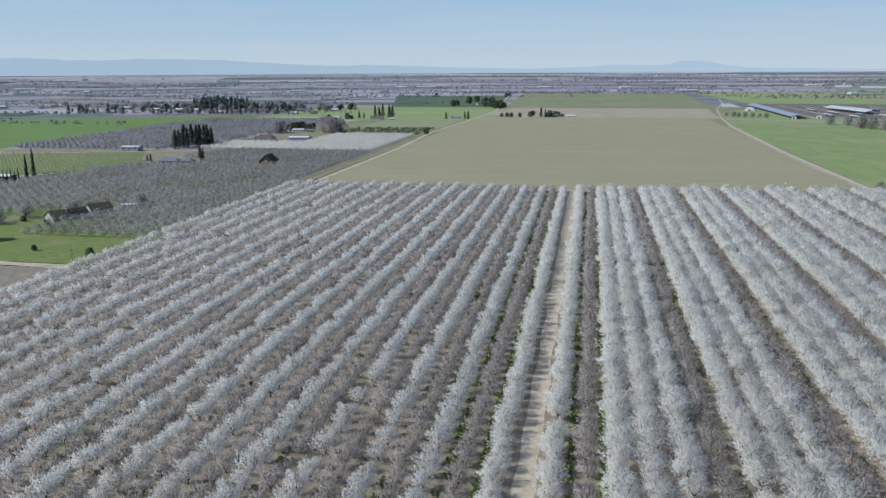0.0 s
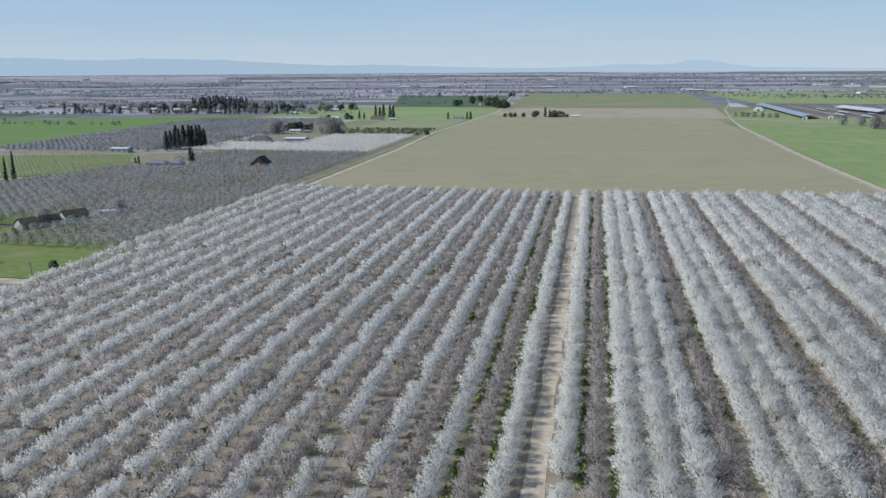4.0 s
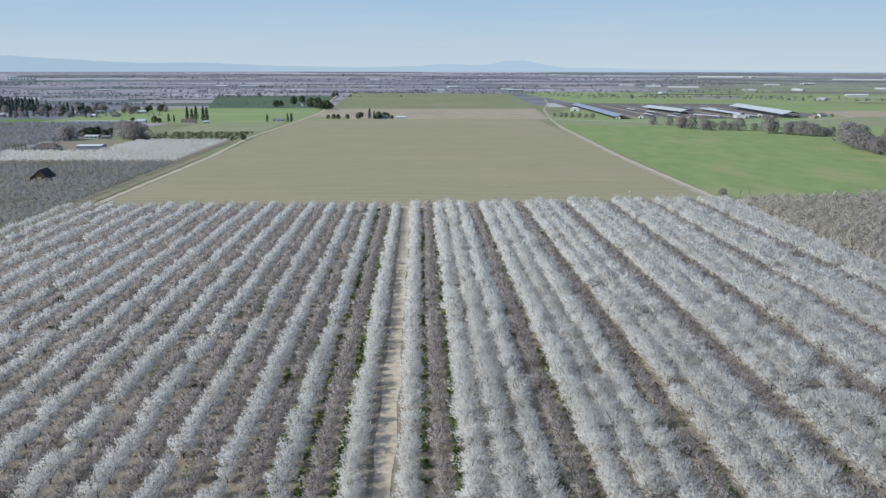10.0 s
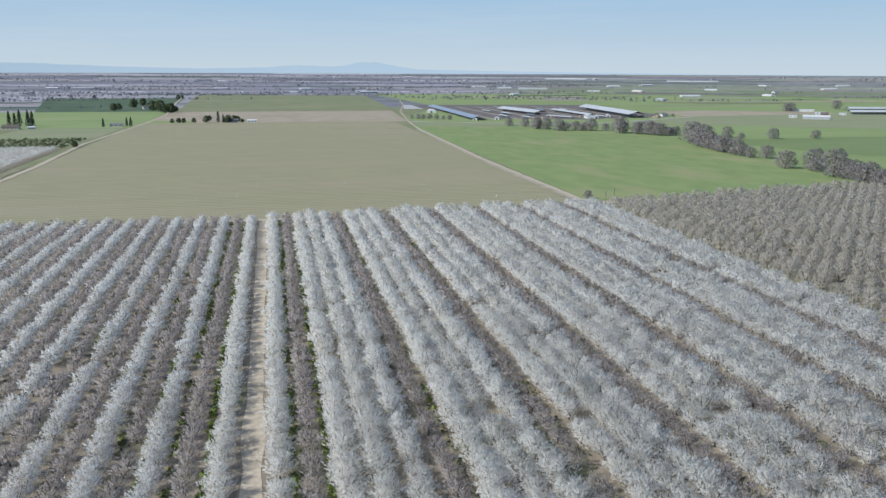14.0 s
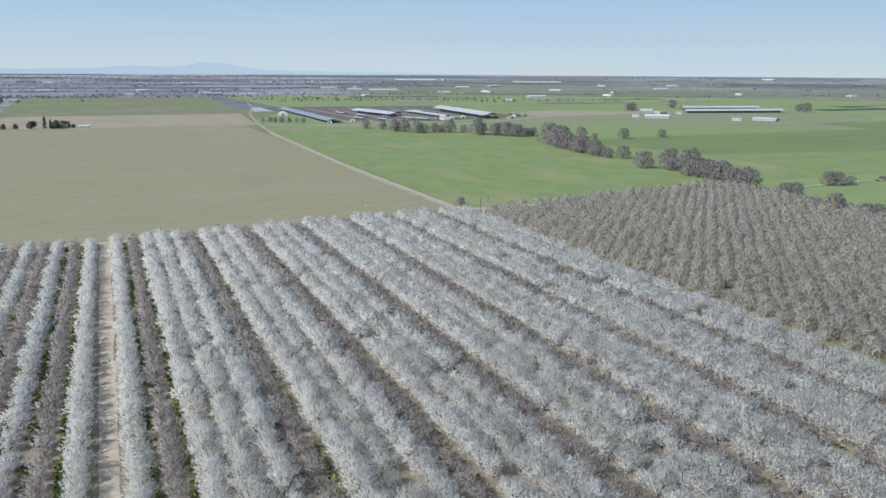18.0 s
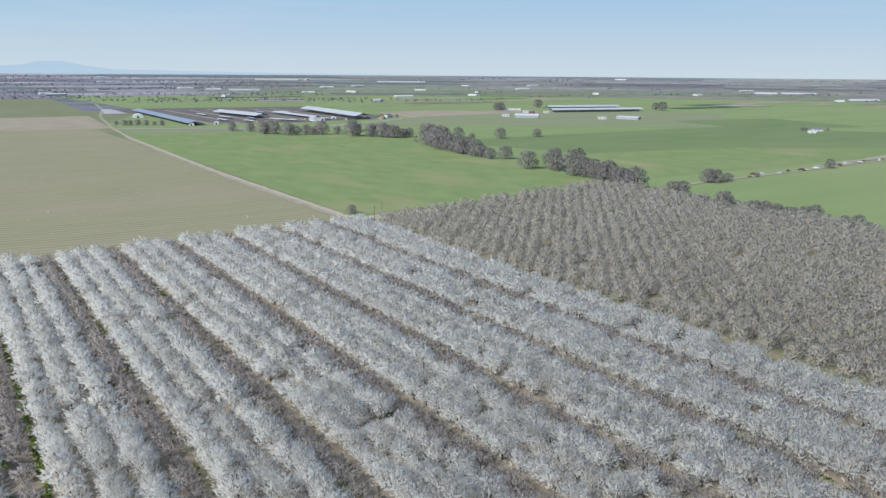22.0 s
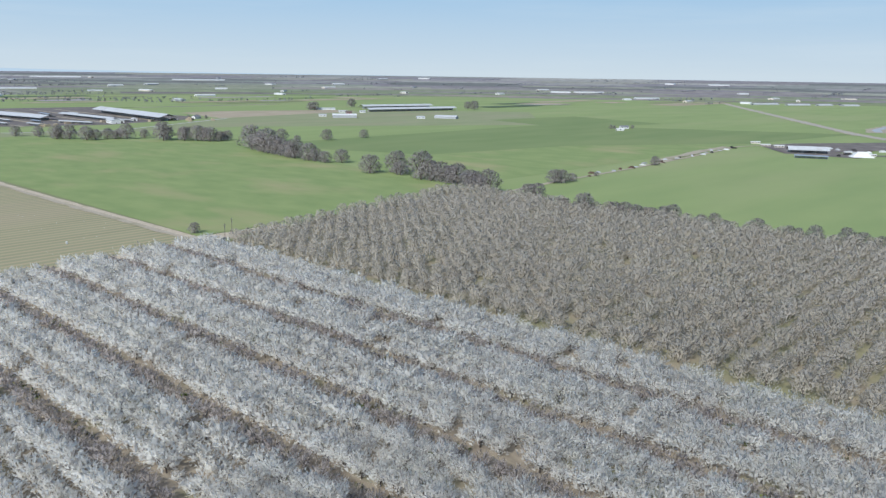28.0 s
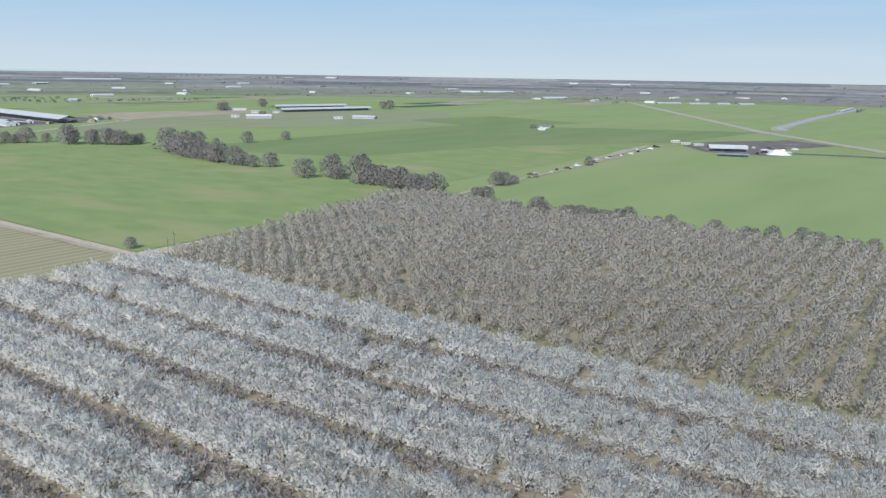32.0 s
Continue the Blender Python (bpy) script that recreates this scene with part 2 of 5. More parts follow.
M["white"] = mat("white_paint", (0.56, 0.56, 0.54), (0.66, 0.66, 0.64), fine=0.4, rough=0.6)
M["cream"] = mat("cream_stucco", (0.50, 0.45, 0.38), (0.60, 0.55, 0.48), fine=0.4)
M["grey"] = mat("grey_siding", (0.30, 0.31, 0.32), (0.40, 0.41, 0.42), fine=0.4)
M["brownwood"] = mat("weathered_barn_boards", (0.07, 0.048, 0.036), (0.13, 0.09, 0.07), fine=1.2, stretch=(1, 1, 0.1), bump=0.02)
M["barnroof"] = mat("old_barn_roof", (0.055, 0.045, 0.043), (0.09, 0.072, 0.068), fine=1.2, bump=0.02)
# conifer green paled and blued, with the air haze mixed into its colour
M["farconifer"] = mat("haze_paled_conifer_green", (0.10, 0.125, 0.13), (0.14, 0.165, 0.165), fine=0.3, island=0.2)
M["redwood"] = mat("red_barn_boards", (0.16, 0.055, 0.045), (0.23, 0.085, 0.07), fine=1.0)
M["tin"] = mat("galvanised_roof", (0.42, 0.43, 0.43), (0.51, 0.52, 0.52), (0.36, 0.345, 0.33), fine=0.25, coarse=0.05, rough=0.6, metal=0.0, mixc=0.3)
M["tinblue"] = mat("blue_grey_roof", (0.25, 0.29, 0.34), (0.32, 0.36, 0.41), (0.36, 0.38, 0.40), fine=0.25, coarse=0.05, rough=0.5, metal=0.15, mixc=0.3)
M["shingle"] = mat("brown_shingles", (0.10, 0.08, 0.07), (0.17, 0.14, 0.12), fine=1.5, bump=0.02)
M["slate"] = mat("grey_shingles", (0.15, 0.155, 0.17), (0.22, 0.225, 0.24), fine=1.5, bump=0.02)
# near black painted as the shade inside open doorways; also dark scrap
M["dark"] = mat("shaded_opening", (0.03, 0.03, 0.03), (0.05, 0.05, 0.05), fine=0.5)
M["glass"] = mat("window_glass", (0.04, 0.05, 0.06), (0.06, 0.07, 0.08), fine=0.5, rough=0.1, spec=0.6)
M["pole"] = mat("pole_wood", (0.12, 0.10, 0.085), (0.18, 0.155, 0.13), fine=2.0)

# planting lines along x, six and a half metres apart
ynt = M["young"].node_tree
wave = ynt.nodes.new("ShaderNodeTexWave")
wave.bands_direction = "Y"
wave.inputs["Scale"].default_value, wave.inputs["Distortion"].default_value, wave.inputs["Detail"].default_value = 0.314 / 6.5, 1.2, 2
wave.inputs["Detail Scale"].default_value = 0.15
geo_y = [q for q in ynt.nodes if q.type == "NEW_GEOMETRY"][0]
ynt.links.new(geo_y.outputs["Position"], wave.inputs["Vector"])
mixy = ynt.nodes.new("ShaderNodeMix")
mixy.data_type = "RGBA"
mry = ynt.nodes.new("ShaderNodeMapRange")
mry.inputs[1].default_value, mry.inputs[2].default_value, mry.inputs[4].default_value = 0.45, 0.95, 0.9
ynt.links.new(wave.outputs["Fac"], mry.inputs[0])
ynt.links.new(mry.outputs[0], mixy.inputs[0])
base_y = ynt.nodes["Principled BSDF"].inputs["Base Color"].links[0].from_socket
ynt.links.new(base_y, mixy.inputs[6])
mixy.inputs[7].default_value = (0.37, 0.305, 0.19, 1)
ynt.links.new(mixy.outputs[2], ynt.nodes["Principled BSDF"].inputs["Base Color"])


def patchwork():
    """Distant farmland: rectangular parcels of many crops, the western colours greyed and blued for air haze."""
    m = bpy.data.materials.new("farmland")
    m.use_nodes = True
    nt = m.node_tree
    nodes, link = nt.nodes, nt.links.new
    geo = nodes.new("ShaderNodeNewGeometry")
    # parcels laid out in rings and sectors round the place
    sp = nodes.new("ShaderNodeSeparateXYZ")
    link(geo.outputs["Position"], sp.inputs[0])
    an = nodes.new("ShaderNodeMath")
    an.operation = "ARCTAN2"
    link(sp.outputs[0], an.inputs[0])
    link(sp.outputs[1], an.inputs[1])
    an2 = nodes.new("ShaderNodeMath")
    an2.operation = "MULTIPLY"
    link(an.outputs[0], an2.inputs[0])
    an2.inputs[1].default_value = 6.5
    le = nodes.new("ShaderNodeVectorMath")
    le.operation = "LENGTH"
    link(geo.outputs["Position"], le.inputs[0])
    le2 = nodes.new("ShaderNodeMath")
    le2.operation = "DIVIDE"
    link(le.outputs["Value"], le2.inputs[0])
    le2.inputs[1].default_value = 150.0
    mp = nodes.new("ShaderNodeCombineXYZ")
    link(an2.outputs[0], mp.inputs[0])
    link(le2.outputs[0], mp.inputs[1])
    vo = nodes.new("ShaderNodeTexVoronoi")
    vo.distance, vo.voronoi_dimensions = "CHEBYCHEV", "2D"
    vo.inputs["Scale"].default_value, vo.inputs["Randomness"].default_value = 1.0, 0.75
    link(mp.outputs[0], vo.inputs["Vector"])
    sep = nodes.new("ShaderNodeSeparateColor")
    link(vo.outputs["Color"], sep.inputs[0])
    ramps = []
    # first set: dormant orchard tones with air haze put into the colour
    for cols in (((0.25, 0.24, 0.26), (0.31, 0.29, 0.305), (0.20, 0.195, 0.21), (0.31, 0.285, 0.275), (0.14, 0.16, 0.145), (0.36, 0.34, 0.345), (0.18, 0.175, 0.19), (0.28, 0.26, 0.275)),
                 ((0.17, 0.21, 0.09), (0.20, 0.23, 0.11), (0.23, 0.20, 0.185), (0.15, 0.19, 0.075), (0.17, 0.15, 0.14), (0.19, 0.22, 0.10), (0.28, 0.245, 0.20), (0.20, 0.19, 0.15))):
        r = nodes.new("ShaderNodeValToRGB")
        r.color_ramp.interpolation = "CONSTANT"
        els = r.color_ramp.elements
        while len(els) < len(cols):
            els.new(0.5)
        for i, cc in enumerate(cols):
            els[i].position, els[i].color = i / len(cols), (*cc, 1)
        link(sep.outputs[0], r.inputs[0])
        ramps.append(r)
    # hazed orchard greys to the west, green grain to the east
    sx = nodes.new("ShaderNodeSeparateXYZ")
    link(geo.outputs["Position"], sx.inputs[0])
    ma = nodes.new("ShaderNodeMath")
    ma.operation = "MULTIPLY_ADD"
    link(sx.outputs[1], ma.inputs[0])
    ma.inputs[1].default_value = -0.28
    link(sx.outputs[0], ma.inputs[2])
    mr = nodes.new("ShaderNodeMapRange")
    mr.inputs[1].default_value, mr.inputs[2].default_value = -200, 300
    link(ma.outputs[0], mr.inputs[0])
    # past 2900 m the grain mixes towards those western greys
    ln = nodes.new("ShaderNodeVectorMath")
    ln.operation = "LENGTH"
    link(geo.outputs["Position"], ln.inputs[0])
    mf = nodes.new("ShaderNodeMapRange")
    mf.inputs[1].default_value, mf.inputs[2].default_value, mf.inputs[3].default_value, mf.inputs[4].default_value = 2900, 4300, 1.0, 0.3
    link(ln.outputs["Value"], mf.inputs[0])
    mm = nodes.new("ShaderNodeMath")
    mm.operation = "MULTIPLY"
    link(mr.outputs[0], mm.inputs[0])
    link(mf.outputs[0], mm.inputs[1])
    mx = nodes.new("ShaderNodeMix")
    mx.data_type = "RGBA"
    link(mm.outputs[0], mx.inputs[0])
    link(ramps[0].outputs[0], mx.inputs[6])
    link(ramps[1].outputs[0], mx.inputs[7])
    n = nodes.new("ShaderNodeTexNoise")
    n.inputs["Scale"].default_value, n.inputs["Detail"].default_value = 0.02, 6
    link(geo.outputs["Position"], n.inputs["Vector"])
    mr2 = nodes.new("ShaderNodeMapRange")
    mr2.inputs[1].default_value, mr2.inputs[2].default_value, mr2.inputs[3].default_value, mr2.inputs[4].default_value = 0.3, 0.7, 0.8, 1.2
    link(n.outputs[0], mr2.inputs[0])
    hs = nodes.new("ShaderNodeHueSaturation")
    link(mr2.outputs[0], hs.inputs["Value"])
    link(mx.outputs[2], hs.inputs["Color"])
    bsdf = nodes["Principled BSDF"]
    link(hs.outputs[0], bsdf.inputs["Base Color"])
    bsdf.inputs["Roughness"].default_value = 0.95
    bsdf.inputs["Specular IOR Level"].default_value = 0.1
    return m


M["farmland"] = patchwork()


# emission adds the colour of air haze to a surface that is no lamp
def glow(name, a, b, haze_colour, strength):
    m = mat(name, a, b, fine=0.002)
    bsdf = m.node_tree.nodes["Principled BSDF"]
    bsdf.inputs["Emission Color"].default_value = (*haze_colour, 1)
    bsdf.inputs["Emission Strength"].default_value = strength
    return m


# the range's pale blue is air haze, emitted by the material
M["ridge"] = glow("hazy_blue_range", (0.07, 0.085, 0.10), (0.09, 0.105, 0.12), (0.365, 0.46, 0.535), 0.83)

# ---- mesh helpers ----


def mesh_np(name, verts, faces, material, smooth=False):
    """A mesh from arrays: verts (n, 3), faces (m, k) all with k corners."""
    me = bpy.data.meshes.new(name)
    verts, faces = np.asarray(verts, np.float32), np.asarray(faces, np.int32)
    soft_normals = np.ascontiguousarray(verts[:, 3:]) if verts.shape[1] == 6 else None
    verts = np.ascontiguousarray(verts[:, :3])
    k = faces.shape[1]
    me.vertices.add(len(verts))
    me.vertices.foreach_set("co", verts.ravel())
    me.loops.add(faces.size)
    me.loops.foreach_set("vertex_index", faces.ravel())
    me.polygons.add(len(faces))
    me.polygons.foreach_set("loop_start", np.arange(0, faces.size, k, dtype=np.int32))
    me.update(calc_edges=True)
    if soft_normals is not None:
        me.normals_split_custom_set_from_vertices(soft_normals)
    if material:
        me.materials.append(material)
    return me


def bm_mesh(name, bm, material):
    me = bpy.data.meshes.new(name)
    bm.normal_update()
    bm.to_mesh(me)
    bm.free()
    me.materials.append(material)
    return me


def part(name, data, material, parent=None, label=""):
    """One mesh object, under a thing or a part."""
    if isinstance(data, bmesh.types.BMesh):
        data = bm_mesh(name, data, material)
    ob = new(name, data)
    if parent:
        ob.parent = parent
    if label:
        ob["label"] = label
    return ob


def box(bm, x0, x1, y0, y1, z0, z1):
    vs = [bm.verts.new(p) for p in ((x0, y0, z0), (x1, y0, z0), (x1, y1, z0), (x0, y1, z0), (x0, y0, z1), (x1, y0, z1), (x1, y1, z1), (x0, y1, z1))]
    for f in ((0, 3, 2, 1), (4, 5, 6, 7), (0, 1, 5, 4), (1, 2, 6, 5), (2, 3, 7, 6), (3, 0, 4, 7)):
        bm.faces.new([vs[i] for i in f])
    return bm


def boxes(*dims):
    bm = bmesh.new()
    for d in dims:
        box(bm, *d)
    return bm


def prism(profile, x0, x1):
    """A profile of (y, z) points, drawn along x."""
    bm = bmesh.new()
    a = [bm.verts.new((x0, y, z)) for y, z in profile]
    b = [bm.verts.new((x1, y, z)) for y, z in profile]
    n = len(profile)
    bm.faces.new(a[::-1])
    bm.faces.new(b)
    for i in range(n):
        bm.faces.new((a[i], a[(i + 1) % n], b[(i + 1) % n], b[i]))
    bmesh.ops.recalc_face_normals(bm, faces=bm.faces)
    return bm


def tube(p, q, r0, r1, n=6):
    """Verts and quads of a tapered tube from p to q."""
    p, q = np.array(p, float), np.array(q, float)
    d = (q - p) / np.linalg.norm(q - p)
    s = np.cross(d, (0.31, 0.87, 0.38))
    s /= np.linalg.norm(s)
    u = np.cross(d, s)
    ang = np.arange(n) * 2 * np.pi / n
    ring = np.cos(ang)[:, None] * s + np.sin(ang)[:, None] * u
    v = np.concatenate([p + ring * r0, q + ring * r1])
    f = [(i, (i + 1) % n, n + (i + 1) % n, n + i) for i in range(n)]
    return v, np.array(f)


def join(pieces):
    vs, fs, off = [], [], 0
    for v, f in pieces:
        vs.append(v)
        fs.append(f + off)
        off += len(v)
    return np.concatenate(vs), np.concatenate(fs)


# ---- ground ----
CX, CY, REACH = 50.0, 60.0, 4860.0


def ground_z(r):
    """Flat, and far off rising a little to the skyline."""
    return 63.0 * max(0.0, (r - 2900) / (REACH - 2900)) ** 1.7


def build_ground():
    radii = [150, 400, 800, 1300, 1800, 2300, 2900] + [2900 + 196 * i for i in range(1, 11)]
    n = 96
    v = [(CX, CY, 0)]
    for r in radii:
        for i in range(n):
            a = 2 * math.pi * i / n
            v.append((CX + r * math.sin(a), CY + r * math.cos(a), ground_z(r)))
    bm = bmesh.new()
    vs = [bm.verts.new(p) for p in v]
    for i in range(n):
        bm.faces.new((vs[0], vs[1 + (i + 1) % n], vs[1 + i]))
    for k in range(len(radii) - 1):
        for i in range(n):
            j = (i + 1) % n
            a, b = 1 + k * n, 1 + (k + 1) * n
            bm.faces.new((vs[a + i], vs[a + j], vs[b + j], vs[b + i]))
    bmesh.ops.recalc_face_normals(bm, faces=bm.faces)
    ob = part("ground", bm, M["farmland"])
    tagged(ob, "flat farmland of mixed orchard and grain parcels reaching the horizon", "ground", kind="structure")


build_ground()

LEVEL = [0]


def field(name, pts, material, label, category="field", z=None):
    LEVEL[0] += 1
    z = 0.02 + 0.008 * LEVEL[0] if z is None else z
    bm = bmesh.new()
    f = bm.faces.new([bm.verts.new((x, y, z)) for x, y in pts])
    if f.normal.z < 0 or f.calc_area() and (f.normal_update() or f.normal.z < 0):
        f.normal_flip()
    bmesh.ops.triangulate(bm, faces=bm.faces)
    return tagged(part(name, bm, material), label, category, kind="structure")


def strip(name, pts, width, material, label, category="road", z=None):
    """A lane along a line of points, with slightly wandering edges."""
    LEVEL[0] += 1
    z = 0.02 + 0.008 * LEVEL[0] if z is None else z
    rng = random.Random(len(name) + int(abs(pts[0][0])))
    dense = []
    for (x0, y0), (x1, y1) in zip(pts, pts[1:]):
        n = max(1, int(math.hypot(x1 - x0, y1 - y0) / 12))
        dense += [(x0 + (x1 - x0) * i / n, y0 + (y1 - y0) * i / n) for i in range(n)]
    dense.append(pts[-1])
    bm = bmesh.new()
    last = None
    for i, (x, y) in enumerate(dense):
        x0, y0 = dense[max(0, i - 1)]
        x1, y1 = dense[min(len(dense) - 1, i + 1)]
        d = math.hypot(x1 - x0, y1 - y0)
        nx, ny = -(y1 - y0) / d, (x1 - x0) / d
        w = width / 2 * (1 + rng.uniform(-0.22, 0.22))
        cur = bm.verts.new((x + nx * w, y + ny * w, z)), bm.verts.new((x - nx * w, y - ny * w, z))
        if last:
            bm.faces.new((last[0], last[1], cur[1], cur[0]))
        last = cur
    bmesh.ops.recalc_face_normals(bm, faces=bm.faces)
    for f in bm.faces:
        f.normal_update()
        if f.normal.z < 0:
            f.normal_flip()
    return tagged(part(name, bm, material), label, category, kind="structure")


def rect(x0, x1, y0, y1):
    return [(x0, y0), (x1, y0), (x1, y1), (x0, y1)]


# large parcels, far ones first
field("field_base", [(-760, 230), (460, 230), (460, 1900), (-420, 1900), (-760, 760)], M["olive"], "rough olive grass between lanes and fields")
field("field_east_base", [(225, 100), (3300, -300), (3300, 1880), (400, 1880), (250, 1500)], M["green_b"], "open pale green grain land")
field("field_west_green", [(-1300, 700), (-661, 719), (-560, 900), (-500, 1290), (-670, 1400), (-1300, 1150)], M["westgreen"], "bright green winter grain field beyond the vineyard")
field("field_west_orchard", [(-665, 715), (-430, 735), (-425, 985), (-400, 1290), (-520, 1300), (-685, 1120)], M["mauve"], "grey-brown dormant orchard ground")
field("field_middle_green", rect(-620, -200, 1300, 1760), M["green_b"], "pale green pasture behind the farm houses")
field("field_dark_green", [(-464, 1770), (-208, 1770), (-250, 2560), (-640, 2560)], M["darkcrop"], "dark green grain parcel")
field("field_north_olive", [(-185, 1745), (275, 1775), (320, 2750), (-240, 2880)], M["olive"], "olive green field crossed by faint tracks")
field("field_grey_west", rect(-350, -215, 1108, 1300), M["pasture"], "olive fallow ground by the lane")
field("shrub_ground", rect(-350, -216, 968, 1110), M["olive"], "olive ground under low shrubs")
field("field_tan", [(-200, 1385), (236, 1385), (262, 1740), (-190, 1740)], M["tan"], "tan fallow strip past the young orchard")
field("field_green_strip", rect(-200, -120, 1390, 1450), M["green_b"], "narrow green verge by the lane")
field("field_young_orchard", rect(-203, 212, 497, 1388), M["young"], "wide olive-tan young orchard with faint planting lines")
field("field_east_far", [(400, 1950), (900, 1900), (2600, 1900), (2600, 3300), (350, 3300)], M["green_b"], "broad pale green grain fields behind the dairy")
field("field_east_tan", [(800, 1440), (960, 1365), (1150, 1400), (1200, 1560), (930, 1650), (830, 1640)], M["tan"], "bare tan parcel beside the dairy")
field("field_east_pale", [(232, 1240), (700, 1230), (1150, 960), (1500, 1250), (1250, 1500), (800, 1440), (520, 1255), (240, 1370)], M["pasture"], "pale pasture between the tree line and the dairy")
field("field_east_back", [(1150, 960), (2400, 700), (3300, 1200), (3300, 1900), (1250, 1900), (1500, 1250)], M["green_b"], "green grain field by the far dairy barns")
field("field_east_dark", [(530, 960), (1150, 960), (1376, 514), (1056, 560), (700, 560)], M["green_c"], "darker green grain field east of the tree line")
field("field_east_plot", [(1182, 1110), (1437, 1085), (1360, 838), (1116, 881)], M["green_c"], "dark green square of denser grain")
field("field_east_mid", [(470, 560), (1056, 560), (840, 700), (540, 760), (500, 700)], M["green"], "green grain beside the lane")
field("field_east_south", [(440, 120), (1120, 120), (1119, 300), (1010, 395), (960, 500), (700, 520), (445, 500)], M["green_b"], "bright green grain field beside the lane")
field("field_far_east", [(1119, 300), (1500, 100), (3800, 100), (3900, 1100), (2312, 1083), (1376, 514)], M["green_b"], "flat green grain land east of the road")
field("field_green", [(217, 531), (222, 1262), (370, 1225), (480, 1085), (560, 1020), (530, 930), (500, 780), (480, 640), (457, 562), (262, 531)], M["green"], "bright green winter wheat field with faint wheel tracks")
field("dairy_yard", [(331, 1990), (395, 2010), (800, 1960), (775, 1450), (560, 1380), (385, 1440)], M["mud"], "dark muddy dairy corrals")
field("orchard_ground", [(-214, -140), (214, -140), (214, 508), (-214, 503)], M["floor"], "brown orchard floor of litter and patchy weeds")
field("east_orchard_ground", [(214, 100), (470, 100), (452, 500), (445, 548), (262, 520), (214, 506)], M["grassy"], "tan orchard floor under dormant trees")
field("west_orchard_ground", [(-480, 395), (-300, 395), (-300, 294), (-214, 290), (-214, 742), (-430, 742), (-425, 620), (-445, 500), (-480, 490)], M["grassy"], "grassy orchard floor under grey trees")
field("orchard_verge", [(-222, 296), (-214, 296), (-214, 600), (-219, 600)], M["westgrass"], "bright green grass verge between two orchards", "verge")
field("orchard_verge_south", [(-300, 290), (-222, 290), (-222, 322), (-290, 326)], M["westgrass"], "bright green grass at the edge of the grey orchard", "verge")
field("west_bloom_ground", rect(-425, -222, 745, 965), M["floor"], "orchard floor under blooming trees")
field("yard_lawn", [(-420, 240), (-214, 240), (-214, 300), (-285, 320), (-285, 372), (-345, 380), (-420, 330)], M["lawn"], "bright weedy lawn behind the orchard", "lawn")
field("south_west_ground", rect(-420, -214, -140, 232), M["floor"], "bare brown parcel beside the orchard")
field("west_lane_ground", [(-760, 640), (-425, 640), (-425, 742), (-668, 722), (-760, 700)], M["grassy"], "rough grass beside the gravel lane")
field("vineyard_ground", [(-800, 690), (-629, 680), (-481, 724), (-423, 622), (-440, 555), (-480, 520), (-700, 480)], M["lawn"], "green grass between vine rows", "vineyard")
field("pond_1", [(-616, 1262), (-470, 1280), (-470, 1330), (-560, 1330)], M["water"], "shallow pale farm pond", "pond")

# lanes
strip("orchard_road", [(-0.8, -130), (-0.8, 505)], 4.8, M["dirt"], "pale dirt lane between two blooming rows")
strip("headland", [(-214, 504), (-100, 501), (0, 501), (120, 507), (216, 520)], 7.0, M["dirt"], "pale dirt headland at the end of the rows")
strip("field_lane_west", [(-206, 500), (-204, 800), (-212, 1020), (-196, 1380), (-193, 1650), (-208, 1780), (-260, 2560), (-626, 2750)], 5.0, M["dirt"], "pale dirt lane along the young orchard")
strip("lane_verge", [(-215, 506), (-214, 700), (-214, 800)], 8.0, M["grassy"], "worn bare verge beside the lane")
strip("lane_verge_east", [(212, 508), (210, 640), (211, 800), (221, 1200)], 8.0, M["track"], "worn patchy verge of the field track", "verge")
strip("field_lane_east", [(214, 512), (212, 800), (223, 1200), (238, 1390)], 4.0, M["dirt"], "pale dusty track at the field edge")
strip("dairy_road", [(238, 1390), (275, 1700), (330, 1990), (370, 2300), (360, 2700)], 5.0, M["track"], "dirt road past the dairy")
strip("dairy_lane", [(240, 1372), (390, 1300), (520, 1262), (800, 1420)], 6.0, M["concrete"], "pale lane in front of the dairy")
strip("cross_lane", [(200, 521), (270, 524)], 11.0, M["dirt"], "sandy turning place by the poles")
strip("ditch_lane", [(440, 512), (538, 522), (674, 526), (873, 540), (1000, 552), (1110, 520)], 4.5, M["track"], "dirt farm lane with scattered scrap")
strip("county_road_verge", [(3400, 1720), (2312, 1083), (1376, 514), (1119, 305), (900, 110), (700, -80)], 24.0, M["track"], "dusty verge of the country road", "verge")
strip("county_road", [(3400, 1720), (2312, 1083), (1376, 514), (1119, 305), (900, 110), (700, -80)], 12.0, M["asphalt"], "pale straight country road")
strip("yard_lane", [(-520, 238), (-262, 236), (-214, 234)], 6.0, M["dirt"], "dirt lane past the lawn")
strip("west_lane", [(-800, 660), (-629, 676), (-481, 716), (-360, 760), (-350, 850)], 5.0, M["dirt"], "pale gravel farm lane")
strip("vineyard_drive", [(-474, 505), (-440, 545), (-420, 560)], 5.0, M["dirt"], "short gravel drive")

# ---- distant range ----


